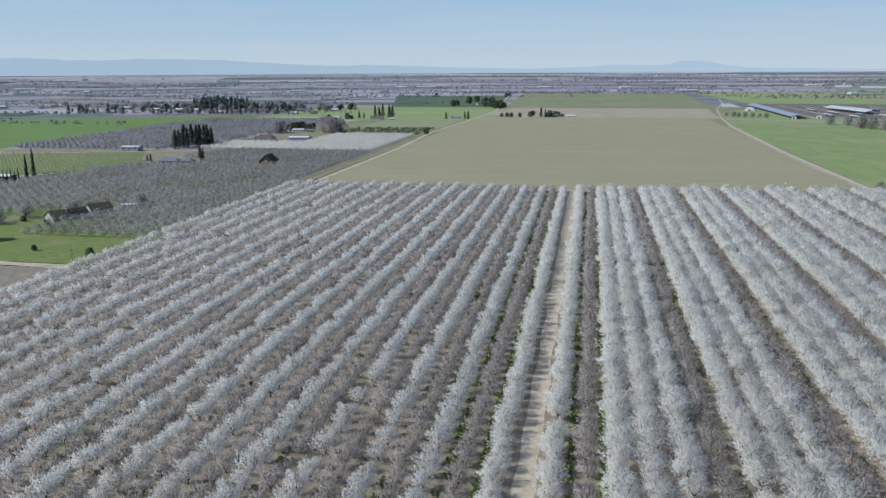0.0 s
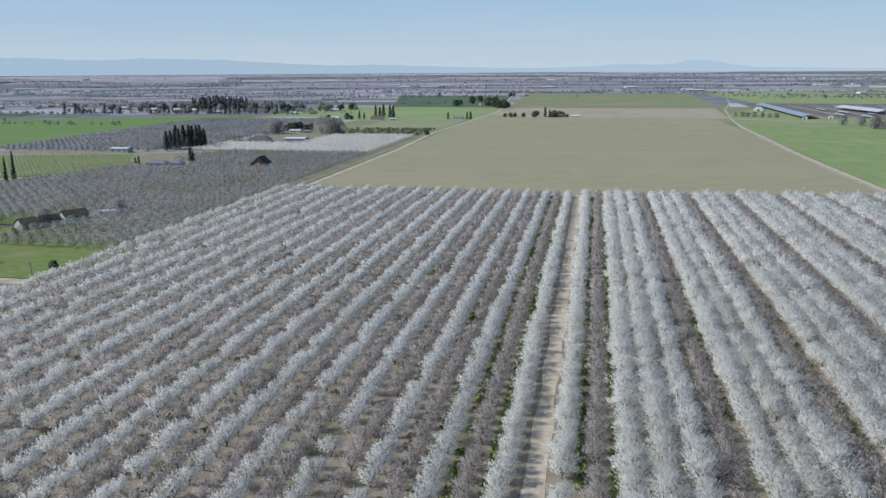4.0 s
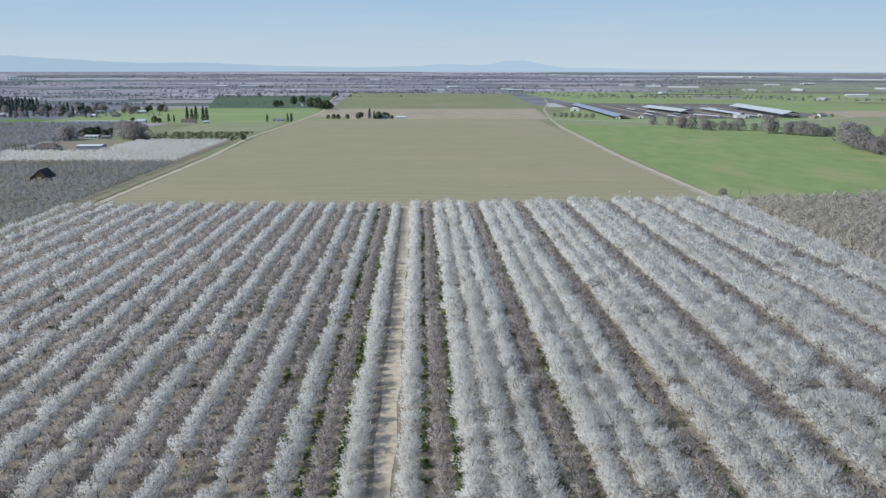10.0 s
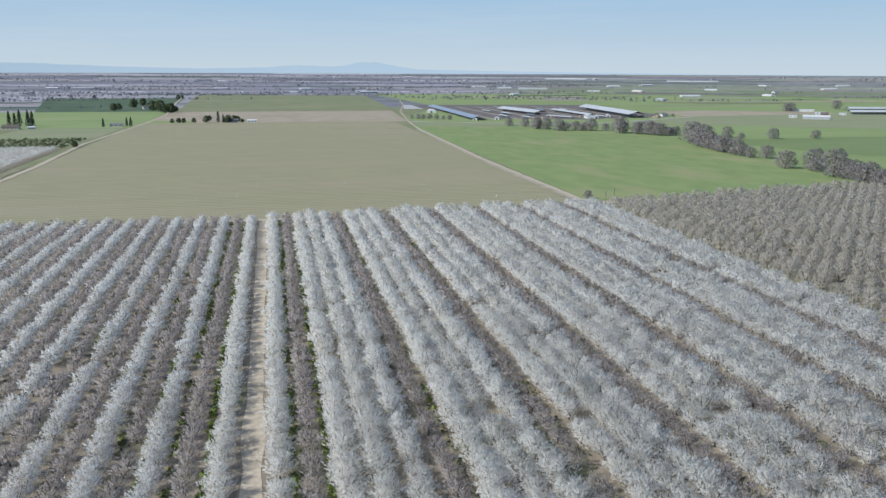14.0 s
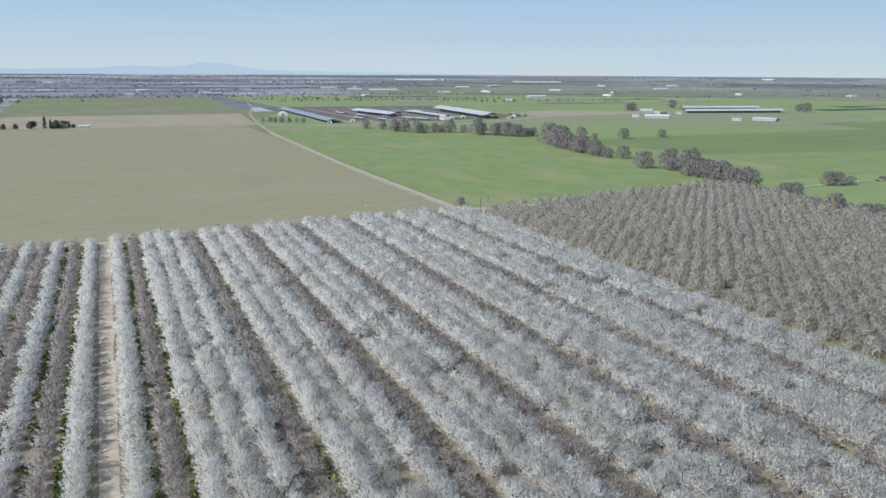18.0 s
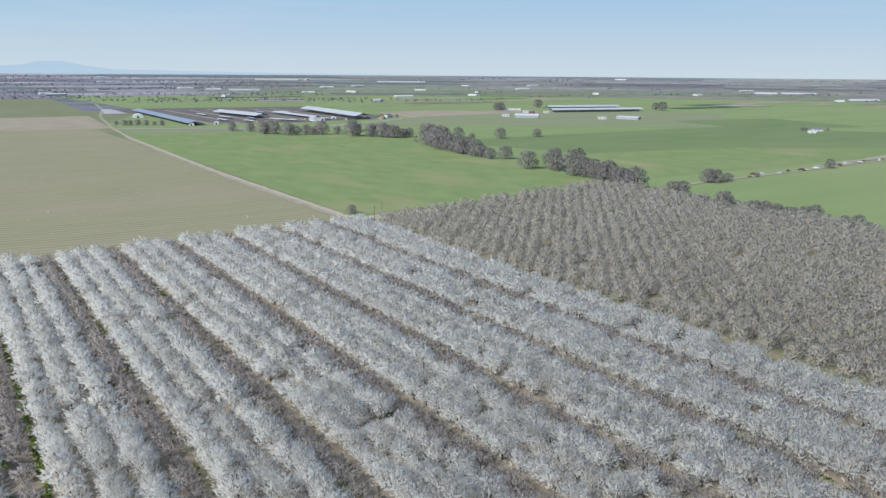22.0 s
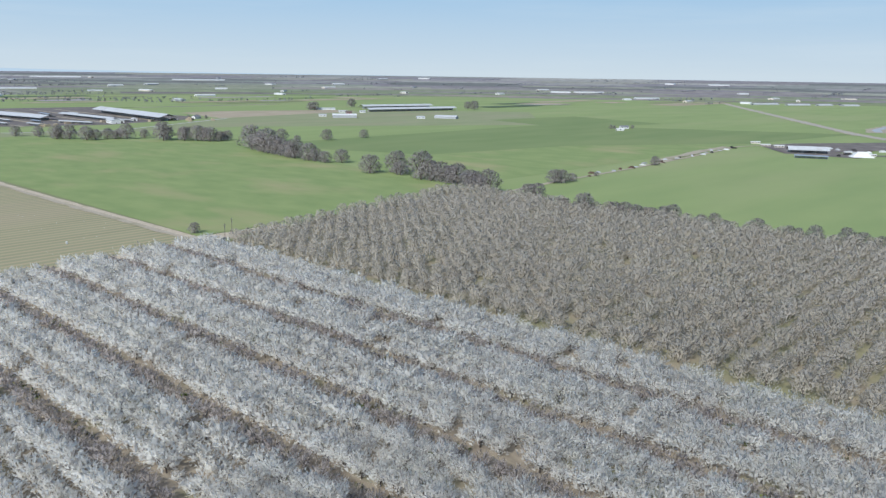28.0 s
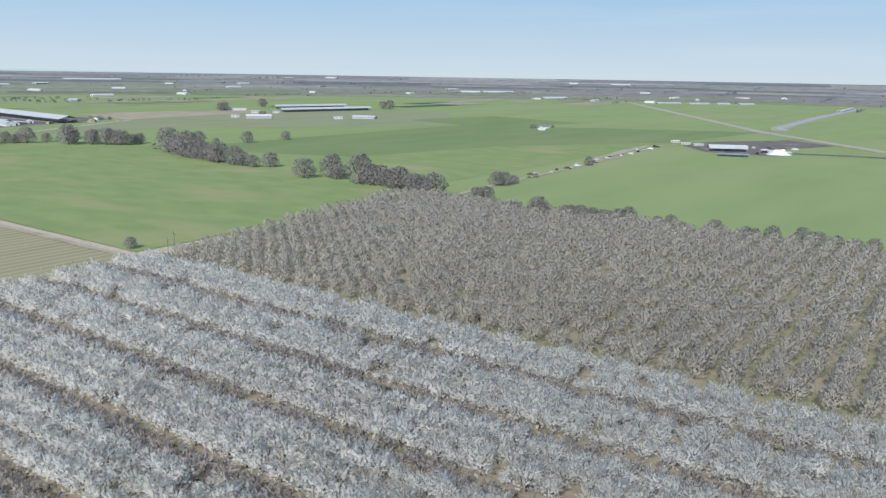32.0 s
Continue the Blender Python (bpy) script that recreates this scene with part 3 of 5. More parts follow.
def build_range():
    prof = [(-75, 10), (-55, 20), (-46, 27), (-40, 26), (-36, 22), (-32, 24.5), (-28, 23), (-24, 18), (-20, 13), (-16, 14), (-10, 9), (-5, 7), (-1, 9), (1.6, 13), (3.6, 10.5), (4.6, 12), (5.8, 18), (6.3, 17), (6.9, 18.5), (8.4, 12), (10.0, 7), (15, 5), (22, 3), (32, 1.5), (45, 0.5)]
    az = [p[0] for p in prof]
    ht = [p[1] for p in prof]
    rad = 4870.0
    bm = bmesh.new()
    prev = None
    for i in range(481):
        a = -75 + 120 * i / 480
        px = np.interp(a, az, ht) * (1 + 0.07 * noise.noise((a * 0.9, 0, 0)) + 0.05 * noise.noise((a * 3, 5, 0)))
        z = 62 + 4870 * 1.08 * px / 1375
        x, y = CX + rad * math.sin(radians(a)), CY + rad * math.cos(radians(a))
        cur = bm.verts.new((x, y, 20)), bm.verts.new((x, y, max(62.5, z))), bm.verts.new((x * 1.01, y * 1.01, 20))
        if prev:
            bm.faces.new((prev[0], cur[0], cur[1], prev[1]))
            bm.faces.new((prev[1], cur[1], cur[2], prev[2]))
        prev = cur
    tagged(part("backdrop", bm, M["ridge"]), "mountain range on the horizon, pale blue with emitted haze", "mountains", kind="structure")


build_range()

# ---- trees ----


def crown(n, height, radius, base, length, width, seed, up=1.0, full=0.45, lobes=0.0, cone=False):
    """Sprays of twigs, each a small bent blade, filling a vase-shaped crown."""
    rng = np.random.default_rng(seed)
    phi = rng.uniform(0, 2 * np.pi, n)
    h = rng.uniform(0, 1, n) ** 0.8
    lim = radius * (0.5 + 0.5 * np.sin(np.pi * np.clip(0.15 + 0.72 * h, 0, 1)))
    if cone:
        lim = radius * (1.04 - h) ** 0.75
    lim = lim * (1 + lobes * np.sin(3 * phi + seed) * np.cos(5 * h + seed))
    r = lim * rng.uniform(0, 1, n) ** full
    top = height * (1 - (0 if cone else 0.28) * (r / radius) ** 2)
    p = np.stack([r * np.cos(phi), r * np.sin(phi), base + (top - base) * h], 1)
    d = np.stack([np.cos(phi) * r / radius * 0.75, np.sin(phi) * r / radius * 0.75, np.full(n, up)], 1) + rng.normal(0, 0.38, (n, 3))
    d /= np.linalg.norm(d, axis=1)[:, None]
    s = np.cross(d, rng.normal(0, 1, (n, 3)))
    s /= np.linalg.norm(s, axis=1)[:, None]
    ln = (length * rng.uniform(0.6, 1.4, n))[:, None]
    wd = (width * rng.uniform(0.6, 1.4, n))[:, None]
    # leaves shade as one soft crown: normals lean outward and up
    out = np.stack([p[:, 0] / radius, p[:, 1] / radius, 1.2 * (p[:, 2] / height - 0.25)], 1) + (0, 0, 0.25)
    out /= np.linalg.norm(out, axis=1)[:, None]
    geo = np.cross(s, d)
    flip = np.sign((geo * out).sum(1))[:, None] + 1e-9
    s, geo = s * flip, geo * flip
    nor = 0.82 * out + 0.18 * geo
    nor /= np.linalg.norm(nor, axis=1)[:, None]
    v = np.stack([p - d * ln * 0.45 - s * wd * 0.5, p - d * ln * 0.3 + s * wd * 0.5, p + d * ln * 0.55], 1).reshape(-1, 3)
    return np.concatenate([v, np.repeat(nor, 3, 0)], 1), np.arange(3 * n).reshape(n, 3)


def spread(n, height, radius, base, length, width, seed, branches=14, loose=0.46, up=1.0, lobes=0.0):
    """An open crown: branches fan up and out from the fork, with sprays of twigs along each."""
    rng = np.random.default_rng(seed)
    az = 2 * np.pi * (np.arange(branches) + rng.uniform(-0.35, 0.35, branches)) * 0.618
    out = np.sqrt(rng.uniform(0.05, 1.0, branches))
    reach = radius * out * rng.uniform(0.9, 1.15, branches)
    tip = base + (height - base) * (1.05 - 0.42 * out**2) * rng.uniform(0.82, 1.14, branches)
    k = rng.integers(0, branches, n)
    t = rng.uniform(0, 1, n) ** 0.62
    bend = t**0.8
    p = np.stack([np.cos(az[k]) * reach[k] * bend, np.sin(az[k]) * reach[k] * bend, base + (tip[k] - base) * (0.12 + 0.88 * t)], 1)
    off = np.clip(rng.normal(0, 1, (n, 3)), -1.4, 1.4) * (radius * loose * (0.35 + 0.45 * (1 - t)))[:, None] * (1, 1, 0.55)
    p = p + off
    p[:, 2] = np.maximum(p[:, 2], base * 0.6)
    d = np.stack([np.cos(az[k]) * reach[k], np.sin(az[k]) * reach[k], (tip[k] - base) * 0.9 * up], 1)
    d = d / np.linalg.norm(d, axis=1)[:, None] + off / radius * 1.1 + rng.normal(0, 0.42, (n, 3))
    d /= np.linalg.norm(d, axis=1)[:, None]
    s = np.cross(d, rng.normal(0, 1, (n, 3)))
    s /= np.linalg.norm(s, axis=1)[:, None]
    ln = (length * rng.uniform(0.4, 1.25, n))[:, None]
    wd = (width * rng.uniform(0.6, 1.4, n))[:, None]
    geo = np.cross(s, d)
    lean = np.stack([p[:, 0] / radius * 0.6, p[:, 1] / radius * 0.6, 0.55 + 0.6 * p[:, 2] / height], 1)
    flip = np.sign((geo * lean).sum(1))[:, None] + 1e-9
    s, geo = s * flip, geo * flip
    lean /= np.linalg.norm(lean, axis=1)[:, None]
    nor = 0.92 * lean + 0.08 * geo
    nor /= np.linalg.norm(nor, axis=1)[:, None]
    v = np.stack([p - d * ln * 0.45 - s * wd * 0.5, p - d * ln * 0.3 + s * wd * 0.5, p + d * ln * 0.55], 1).reshape(-1, 3)
    return np.concatenate([v, np.repeat(nor, 3, 0)], 1), np.arange(3 * n).reshape(n, 3)


def trunk(height, radius, seed, limbs=4, n=6, fork=0.9, thick=0.16):
    rng = np.random.default_rng(seed)
    pieces = [tube((0, 0, -0.05), (0.05, 0, fork), thick * 1.15, thick * 0.9, n)]
    for i in range(limbs):
        a = 2 * np.pi * i / limbs + rng.uniform(-0.4, 0.4)
        k = rng.uniform(0.35, 0.6)
        mid = (radius * 0.35 * np.cos(a), radius * 0.35 * np.sin(a), fork + (height - fork) * 0.4)
        tip = (radius * k * 1.3 * np.cos(a + 0.2), radius * k * 1.3 * np.sin(a + 0.2), fork + (height - fork) * 0.8)
        pieces += [tube((0.05, 0, fork * 0.92), mid, thick * 0.7, thick * 0.45, n), tube(mid, tip, thick * 0.45, thick * 0.15, n)]
    return join(pieces)


def scatter(pool, spots):
    """Copies of the pool's (verts, faces), laid at (x, y, turn, size), as one array."""
    vs, fs, off = [], [], 0
    for i, (x, y, a, s) in enumerate(spots):
        v, f = pool[i * 7 % len(pool)]
        ca, sa_ = math.cos(a) * s, math.sin(a) * s
        w = np.empty_like(v)
        w[:, 0] = v[:, 0] * ca - v[:, 1] * sa_ + x
        w[:, 1] = v[:, 0] * sa_ + v[:, 1] * ca + y
        w[:, 2] = v[:, 2] * s
        if v.shape[1] == 6:
            w[:, 3] = v[:, 3] * ca / s - v[:, 4] * sa_ / s
            w[:, 4] = v[:, 3] * sa_ / s + v[:, 4] * ca / s
            w[:, 5] = v[:, 5]
        vs.append(w)
        fs.append(f + off)
        off += len(v)
    return np.concatenate(vs), np.concatenate(fs)


def stuff(name, pool, spots, material, label, category):
    v, f = scatter(pool, spots)
    return tagged(new(name, mesh_np(name, v, f, material)), label, category, kind="stuff")


MODELS = {}


def plant(kind, x, y, turn, size, label, category, group=""):
    """One tree of a kind, with its own trunk and crown; alike trees share meshes."""
    models = MODELS[kind]
    k = random.randrange(len(models["crowns"]))
    key = kind, k
    m = pose(x, y, 0, 0, 0, math.degrees(turn)) @ Matrix.Diagonal((size, size, size * random.uniform(0.92, 1.08), 1))
    if key not in PLANTED:
        root = new(models["name"])
        root.empty_display_size = 0.5
        part("trunk", mesh_np("trunk", *models["trunks"][k], M["bark"]), None, root)
        part("crown", mesh_np("crown", *models["crowns"][k], models["material"]), None, root)
        PLANTED[key] = root
        root.matrix_basis = m
        return tagged(root, label, category, group)
    ob = copy_thing(PLANTED[key], m)
    ob.matrix_basis = m
    return tagged(ob, label, category, group)


PLANTED = {}


def model(kind, name, material, n, height, radius, base, length, width, count=5, limbs=4, fork=0.9, thick=0.16, **kw):
    MODELS[kind] = {
        "name": name, "material": M[material],
        "crowns": [(crown if kind in ("conifer", "far_conifer", "cypress", "evergreen", "oak", "walnut") else spread)(n, height, radius, base, length, width, 31 * i + len(kind), **kw) for i in range(count)],
        "trunks": [trunk(height, radius, 17 * i + len(kind), limbs, 5, fork, thick) for i in range(count)],
    }


model("bloom", "almond_tree", "bloom", 1000, 4.9, 3.05, 0.8, 0.76, 0.23, count=6, branches=26, loose=0.44)
model("bloom_thin", "almond_tree", "bloom_thin", 800, 5.1, 3.0, 0.9, 0.74, 0.22, count=5, branches=22, loose=0.42)
model("bloom_late", "almond_tree", "bloom_late", 980, 4.8, 3.05, 0.8, 0.76, 0.23, count=4, branches=26, loose=0.46)
model("bare", "budding_almond_tree", "bare", 480, 4.5, 2.8, 0.7, 0.92, 0.26, count=6, branches=20, loose=0.42)
model("walnut", "dormant_orchard_tree", "walnut", 820, 7.2, 4.0, 1.5, 1.0, 0.32, count=6, fork=1.4, full=0.5, lobes=0.28, up=0.8, thick=0.24)
model("oak", "bare_oak_tree", "oaktwig", 1200, 9.6, 5.4, 0.7, 1.1, 0.38, count=6, lobes=0.3, full=0.55, fork=1.6, thick=0.35, up=0.25)
model("conifer", "conifer_tree", "conifer", 700, 18.0, 3.7, 0.8, 1.5, 0.7, count=4, cone=True, up=0.2, fork=3.0, thick=0.3, full=0.5)
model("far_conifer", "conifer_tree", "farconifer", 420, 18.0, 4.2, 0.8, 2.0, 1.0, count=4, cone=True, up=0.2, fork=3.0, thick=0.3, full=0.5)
model("cypress", "cypress_tree", "conifer", 520, 20.0, 1.6, 0.3, 1.8, 0.55, count=2, cone=True, up=2.2, fork=2.0, thick=0.25)
model("broadleaf", "broad_tree", "leafgrey", 800, 9.0, 4.2, 0.7, 1.1, 0.5, count=4, lobes=0.25, up=0.4, fork=1.5, thick=0.25, branches=18)
model("evergreen", "evergreen_tree", "leaf", 700, 9.0, 4.2, 0.7, 1.2, 0.65, count=4, lobes=0.25, up=0.3, fork=1.5, thick=0.25)

STEP = 5.8
rng = random.Random(4)


def row_x(k):
    """Place of a planting row: k = 0 is the row west of the lane, whose own place is k = 1; the eastern rows stand wider."""
    if k >= 3:
        return 12.3 + 7.26 * (k - 3)
    return {2: 5.0, 1: -1.0, 0: -7.3, -1: -14.7}.get(k, -9.0 + 6.4 * k)


def row_kind(k):
    """Which rows bloom."""
    if k == 1:
        return None
    if k <= 0:
        return "bloom_thin" if k % 2 == 0 and k < -1 else "bloom" if k == 0 else "bare"
    return ("bare", "bloom", "bloom_late", "bloom")[(k - 3) % 4] if k > 2 else "bloom"


KINDS_OF_ROW = ("bloom", "bloom_thin", "bare", "bloom_late")
near = {kd: [] for kd in KINDS_OF_ROW}
rest = {(kd, i): [] for kd in KINDS_OF_ROW for i in range(3)}
for k in range(-32, 31):
    kind = row_kind(k)
    x = row_x(k)
    if kind is None:
        continue
    end = 496 if x < 20 else 496 + (x - 20) * 0.06
    n = int((end + 20) / STEP)
    vigour = (1.06 if k < -1 else 1.04 if k == 0 else 1.12 if k == 2 else 1.3) if kind != "bare" else (0.98 if k < 0 else 1.05)
    for j in range(n):
        y = end - j * STEP
        if y < (2 - 0.36 * x if x < 0 else 30 + 0.55 * x):
            break
        if rng.random() < 0.012:
            continue
        weak = rng.random()
        loose_y, least = (0.45, 0.9) if k < 1 else (0.7, 0.84)
        spot = (x + rng.uniform(-0.45, 0.45), y + rng.uniform(-loose_y, loose_y), rng.uniform(0, 6.28), rng.uniform(least, 1.14) * (0.5 if weak < 0.02 else 0.72 if weak < 0.06 else 1) * vigour)
        box_near = (20 < x < 135 and 170 < y < 290) or (-75 < x < 45 and 62 < y < 165)
        if box_near and len(near[kind]) < 300:
            near[kind].append(spot)
        else:
            depth = y + 0.45 * max(0, -x - 30) - 0.3 * max(0, x)
            rest[kind, 0 if depth < 250 else 1 if depth < 350 else 2].append(spot)

POOLS = {
    ("bloom", 0): [spread(690, 4.9, 3.05, 0.8, 0.86, 0.28, 100 + i, branches=26, loose=0.45) for i in range(10)],
    ("bloom", 1): [spread(330, 4.9, 3.05, 0.8, 1.1, 0.46, 200 + i, branches=24, loose=0.44) for i in range(8)],
    ("bloom", 2): [spread(200, 4.9, 3.05, 0.8, 1.25, 0.6, 300 + i, branches=24, loose=0.52) for i in range(8)],
    ("bare", 0): [spread(270, 4.5, 3.0, 0.8, 1.2, 0.36, 400 + i, branches=18, loose=0.44) for i in range(10)],
    ("bare", 1): [spread(160, 4.5, 3.0, 0.8, 1.4, 0.52, 500 + i, branches=18, loose=0.44) for i in range(8)],
    ("bare", 2): [spread(90, 4.5, 3.0, 0.8, 1.6, 0.72, 600 + i) for i in range(8)],
}
TRUNKS = [trunk(4.4, 2.6, 700 + i, 3, 3, 0.9, 0.17) for i in range(6)]
LABELS = {"bloom_late": ("almond trees in creamy later bloom", "blooming trees"), "bloom": ("almond trees in full white bloom", "blooming trees"), "bloom_thin": ("almond trees in thin greyish white bloom", "blooming trees"), "bare": ("brown budding almond trees between blooming rows", "orchard trees")}
trunks_at = []
for (kind, lod), spots in rest.items():
    if not spots:
        continue
    stuff("orchard_trees", POOLS[kind.split("_")[0], lod], spots, M[kind], LABELS[kind][0] + (", in long rows", " beyond the near rows", " at the far end of the rows")[lod], LABELS[kind][1])
    trunks_at += spots if lod < 2 else []
stuff("orchard_trunks", TRUNKS, trunks_at, M["bark"], "dark forked almond trunks under the crowns", "tree trunks")
for s in near["bloom"]:
    plant("bloom", *s, "almond tree in full white bloom standing in a row", "almond tree", "blooming orchard trees")
for s in near["bloom_thin"]:
    plant("bloom_thin", *s, "almond tree in thin greyish white bloom beside bare rows", "almond tree", "blooming orchard trees")
for s in near["bloom_late"]:
    plant("bloom_late", *s, "almond tree in creamy white bloom between whiter rows", "almond tree", "blooming orchard trees")
for s in near["bare"]:
    plant("bare", *s, "brown leafless almond tree with pinkish buds", "almond tree", "budding orchard trees")

# dormant orchard east of the bloom
STEP_E, WIDE_E = 9.2, 8.2
near_e, rest_e = [], []
for i in range(29):
    x = 223 + WIDE_E * i
    for j in range(48):
        y = 560 - STEP_E * j
        top = 506 + (x - 222) * 0.20
        if y > top or y < 60 + 0.45 * (x - 60) or x > 448 + max(0, 330 - y) * 0.08:
            continue
        if rng.random() < 0.02:
            continue
        spot = (x + rng.uniform(-0.9, 0.9), y + rng.uniform(-0.9, 0.9), rng.uniform(0, 6.28), rng.uniform(0.86, 1.16))
        (near_e if x < 300 and y < 400 and len(near_e) < 300 else rest_e).append(spot)
E_POOL = [crown(400, 7.2, 4.0, 1.5, 1.2, 0.48, 800 + i, up=0.8, full=0.5, lobes=0.28) for i in range(10)]
stuff("dormant_orchard", E_POOL, rest_e, M["walnut"], "grey-brown dormant orchard trees planted on a square grid", "orchard trees")
stuff("dormant_orchard_trunks", TRUNKS, rest_e, M["bark"], "dark trunks under the dormant crowns", "tree trunks")
for s in near_e:
    plant("walnut", *s, "dormant grey-brown orchard tree with dense bare twigs", "orchard tree", "dormant orchard trees")

# western orchards, far off
W_POOL = [crown(110, 5.4, 3.3, 1.2, 1.3, 0.56, 900 + i, up=0.8, full=0.5, lobes=0.25) for i in range(8)]
spots = []
for i in range(34):
    for j in range(57):
        x, y = -223.5 - 7.9 * i, 297 + 7.9 * j
        left = -475 if y < 500 else -445 + (y - 500) * 0.25
        if x < left or y > 738 or (x < -300 and y < 392 + (x + 292) * 0.95) or math.hypot(x + 302, y - 343) < 13 or math.hypot(x + 296, y - 366) < 11 or math.hypot(x + 286, y - 384) < 6:
            continue
        if (-310 < x < -280 and 606 < y < 648) or (-425 < x < -362 and 600 < y < 660) or (x < -440 and y > 478):
            continue
        spots.append((x + rng.uniform(-0.5, 0.5), y + rng.uniform(-0.5, 0.5), rng.uniform(0, 6.28), rng.uniform(0.85, 1.12)))
stuff("west_orchard", W_POOL, spots, M["greytwig"], "grey dormant orchard trees in rows over grass", "orchard trees")
spots = []
for i in range(30):
    for j in range(30):
        x, y = -228 - 6.8 * i, 752 + 7.2 * j
        if -420 < x < -332 and y > 838:
            continue
        if y < 965 - max(0, -300 - x) * 0.2:
            spots.append((x, y, rng.uniform(0, 6.28), rng.uniform(0.85, 1.1)))
B_POOL = [spread(130, 5.0, 2.7, 0.9, 1.2, 0.46, 980 + i, branches=16, loose=0.4) for i in range(6)]
stuff("west_bloom_orchard", B_POOL, spots, M["bloom"], "small distant orchard in white bloom", "blooming trees")
spots = []
for i in range(34):
    for j in range(58):
        x, y = -428 - 7.2 * i, 732 + 9 * j
        if x < -655 - (y - 740) * 0.04 or y > 1255 or (-465 < x and y < 815) or (-520 < x < -475 and y < 745):
            continue
        spots.append((x + rng.uniform(-0.5, 0.5), y, rng.uniform(0, 6.28), rng.uniform(1.05, 1.3)))
FAR_POOL = [crown(40, 5.0, 3.3, 0.8, 2.0, 1.2, 950 + i) for i in range(6)]
stuff("far_west_orchard", FAR_POOL, spots, M["greytwig"], "far grey dormant orchard rows", "orchard trees")

# ---- buildings ----


def building(name, label, x, y, turn, length, width, wall_h, roof_h, wall="cream", roof="shingle", category="building", group="", doors=1, windows=3, eave=0.5, open_side=False, hip=False):
    """A house, barn or shed: walls with gables along x, roof planes, doors, windows. Length runs along its own x."""
    root = new(name)
    root.matrix_basis = pose(x, y, 0, 0, 0, turn)
    tagged(root, label, category, group)
    L, W = length / 2, width / 2
    if open_side:
        posts = max(3, int(length / 12))
        for i in range(posts + 1):
            px = -L + 0.3 + (length - 0.6) * i / posts
            for py in (-W + 0.3, W - 0.3):
                part("post", POST_MESH(wall_h), None, root)
                ob = root_last(root)
                ob.location = (px, py, 0)
        part("wall", boxes((-L * 0.98, L * 0.98, -0.12, 0.12, -0.1, wall_h * 0.8)), M[wall], root)
    else:
        bm = prism([(-W, -0.2), (W, -0.2), (W, wall_h), (0, wall_h + (0 if hip else roof_h) - 0.05), (-W, wall_h)] if not hip else [(-W, -0.2), (W, -0.2), (W, wall_h), (-W, wall_h)], -L, L)
        part("wall", bm, M[wall], root)
    t = 0.18
    if hip:
        bm = bmesh.new()
        k = min(W, L * 0.8)
        base = [bm.verts.new(p) for p in ((-L - eave, -W - eave, wall_h - 0.1), (L + eave, -W - eave, wall_h - 0.1), (L + eave, W + eave, wall_h - 0.1), (-L - eave, W + eave, wall_h - 0.1))]
        a, b = bm.verts.new((-L + k, 0, wall_h + roof_h)), bm.verts.new((L - k, 0, wall_h + roof_h))
        for f in ((base[0], base[1], b, a), (base[1], base[2], b), (base[2], base[3], a, b), (base[3], base[0], a), base[::-1]):
            bm.faces.new(f)
        bmesh.ops.recalc_face_normals(bm, faces=bm.faces)
        part("roof", bm, M[roof], root)
    else:
        drop = roof_h * eave / W
        for s in (-1, 1):
            bm = prism([(s * (W + eave), wall_h - drop), (s * (W + eave), wall_h - drop + t), (0, wall_h + roof_h + t), (0, wall_h + roof_h)], -L - eave, L + eave)
            part("roof_slope", bm, M[roof], root)
    if not open_side:
        dw = min(3.6, width * 0.35) if category in ("barn", "shed") else 1.1
        dh = min(3.4, wall_h * 0.8) if category in ("barn", "shed") else 2.1
        for i in range(doors):
            # on barns and sheds a dark panel stands for the shaded doorway
            part("door", boxes((-L - 0.06, -L + 0.02, -dw / 2 + i * 5, dw / 2 + i * 5, 0, dh)), M["dark" if category in ("barn", "shed") else "brownwood"], root)
        for s in (-1, 1):
            for i in range(windows):
                wx = -L + length * (i + 0.5) / windows
                pane = part("window", boxes((wx - 0.75, wx + 0.75, s * (W + 0.03) - 0.04, s * (W + 0.03) + 0.04, wall_h * 0.38, wall_h * 0.8)), M["glass"], root)
    return root


_posts = {}


def POST_MESH(h):
    key = round(h, 1)
    if key not in _posts:
        _posts[key] = bm_mesh("post", boxes((-0.15, 0.15, -0.15, 0.15, -0.1, h)), M["grey"])
    return _posts[key]


def root_last(root):
    """The newest object of the scene."""
    return scene.collection.objects[-1]


# the brown barn with its lower wings
barn = building("barn", "weathered dark brown timber barn with a steep roof and side wings", -295, 636, 90, 15, 8.4, 4.8, 4.0, "brownwood", "barnroof", "barn", windows=0, eave=0.4)
for s in (-1, 1):
    part("wing_wall", boxes((-7.5, 7.5, s * 5.9 - 1.7, s * 5.9 + 1.7, -0.1, 2.7)), M["brownwood"], barn)
    part("wing_roof", prism([(s * 4.0, 4.7), (s * 4.0, 4.9), (s * 8.0, 2.5), (s * 8.0, 2.3)], -7.9, 7.9), M["barnroof"], barn)
part("barn_door", boxes((-7.62, -7.5, -1.6, 1.6, 0, 3.4)), M["tan"], barn, "pale sliding door")

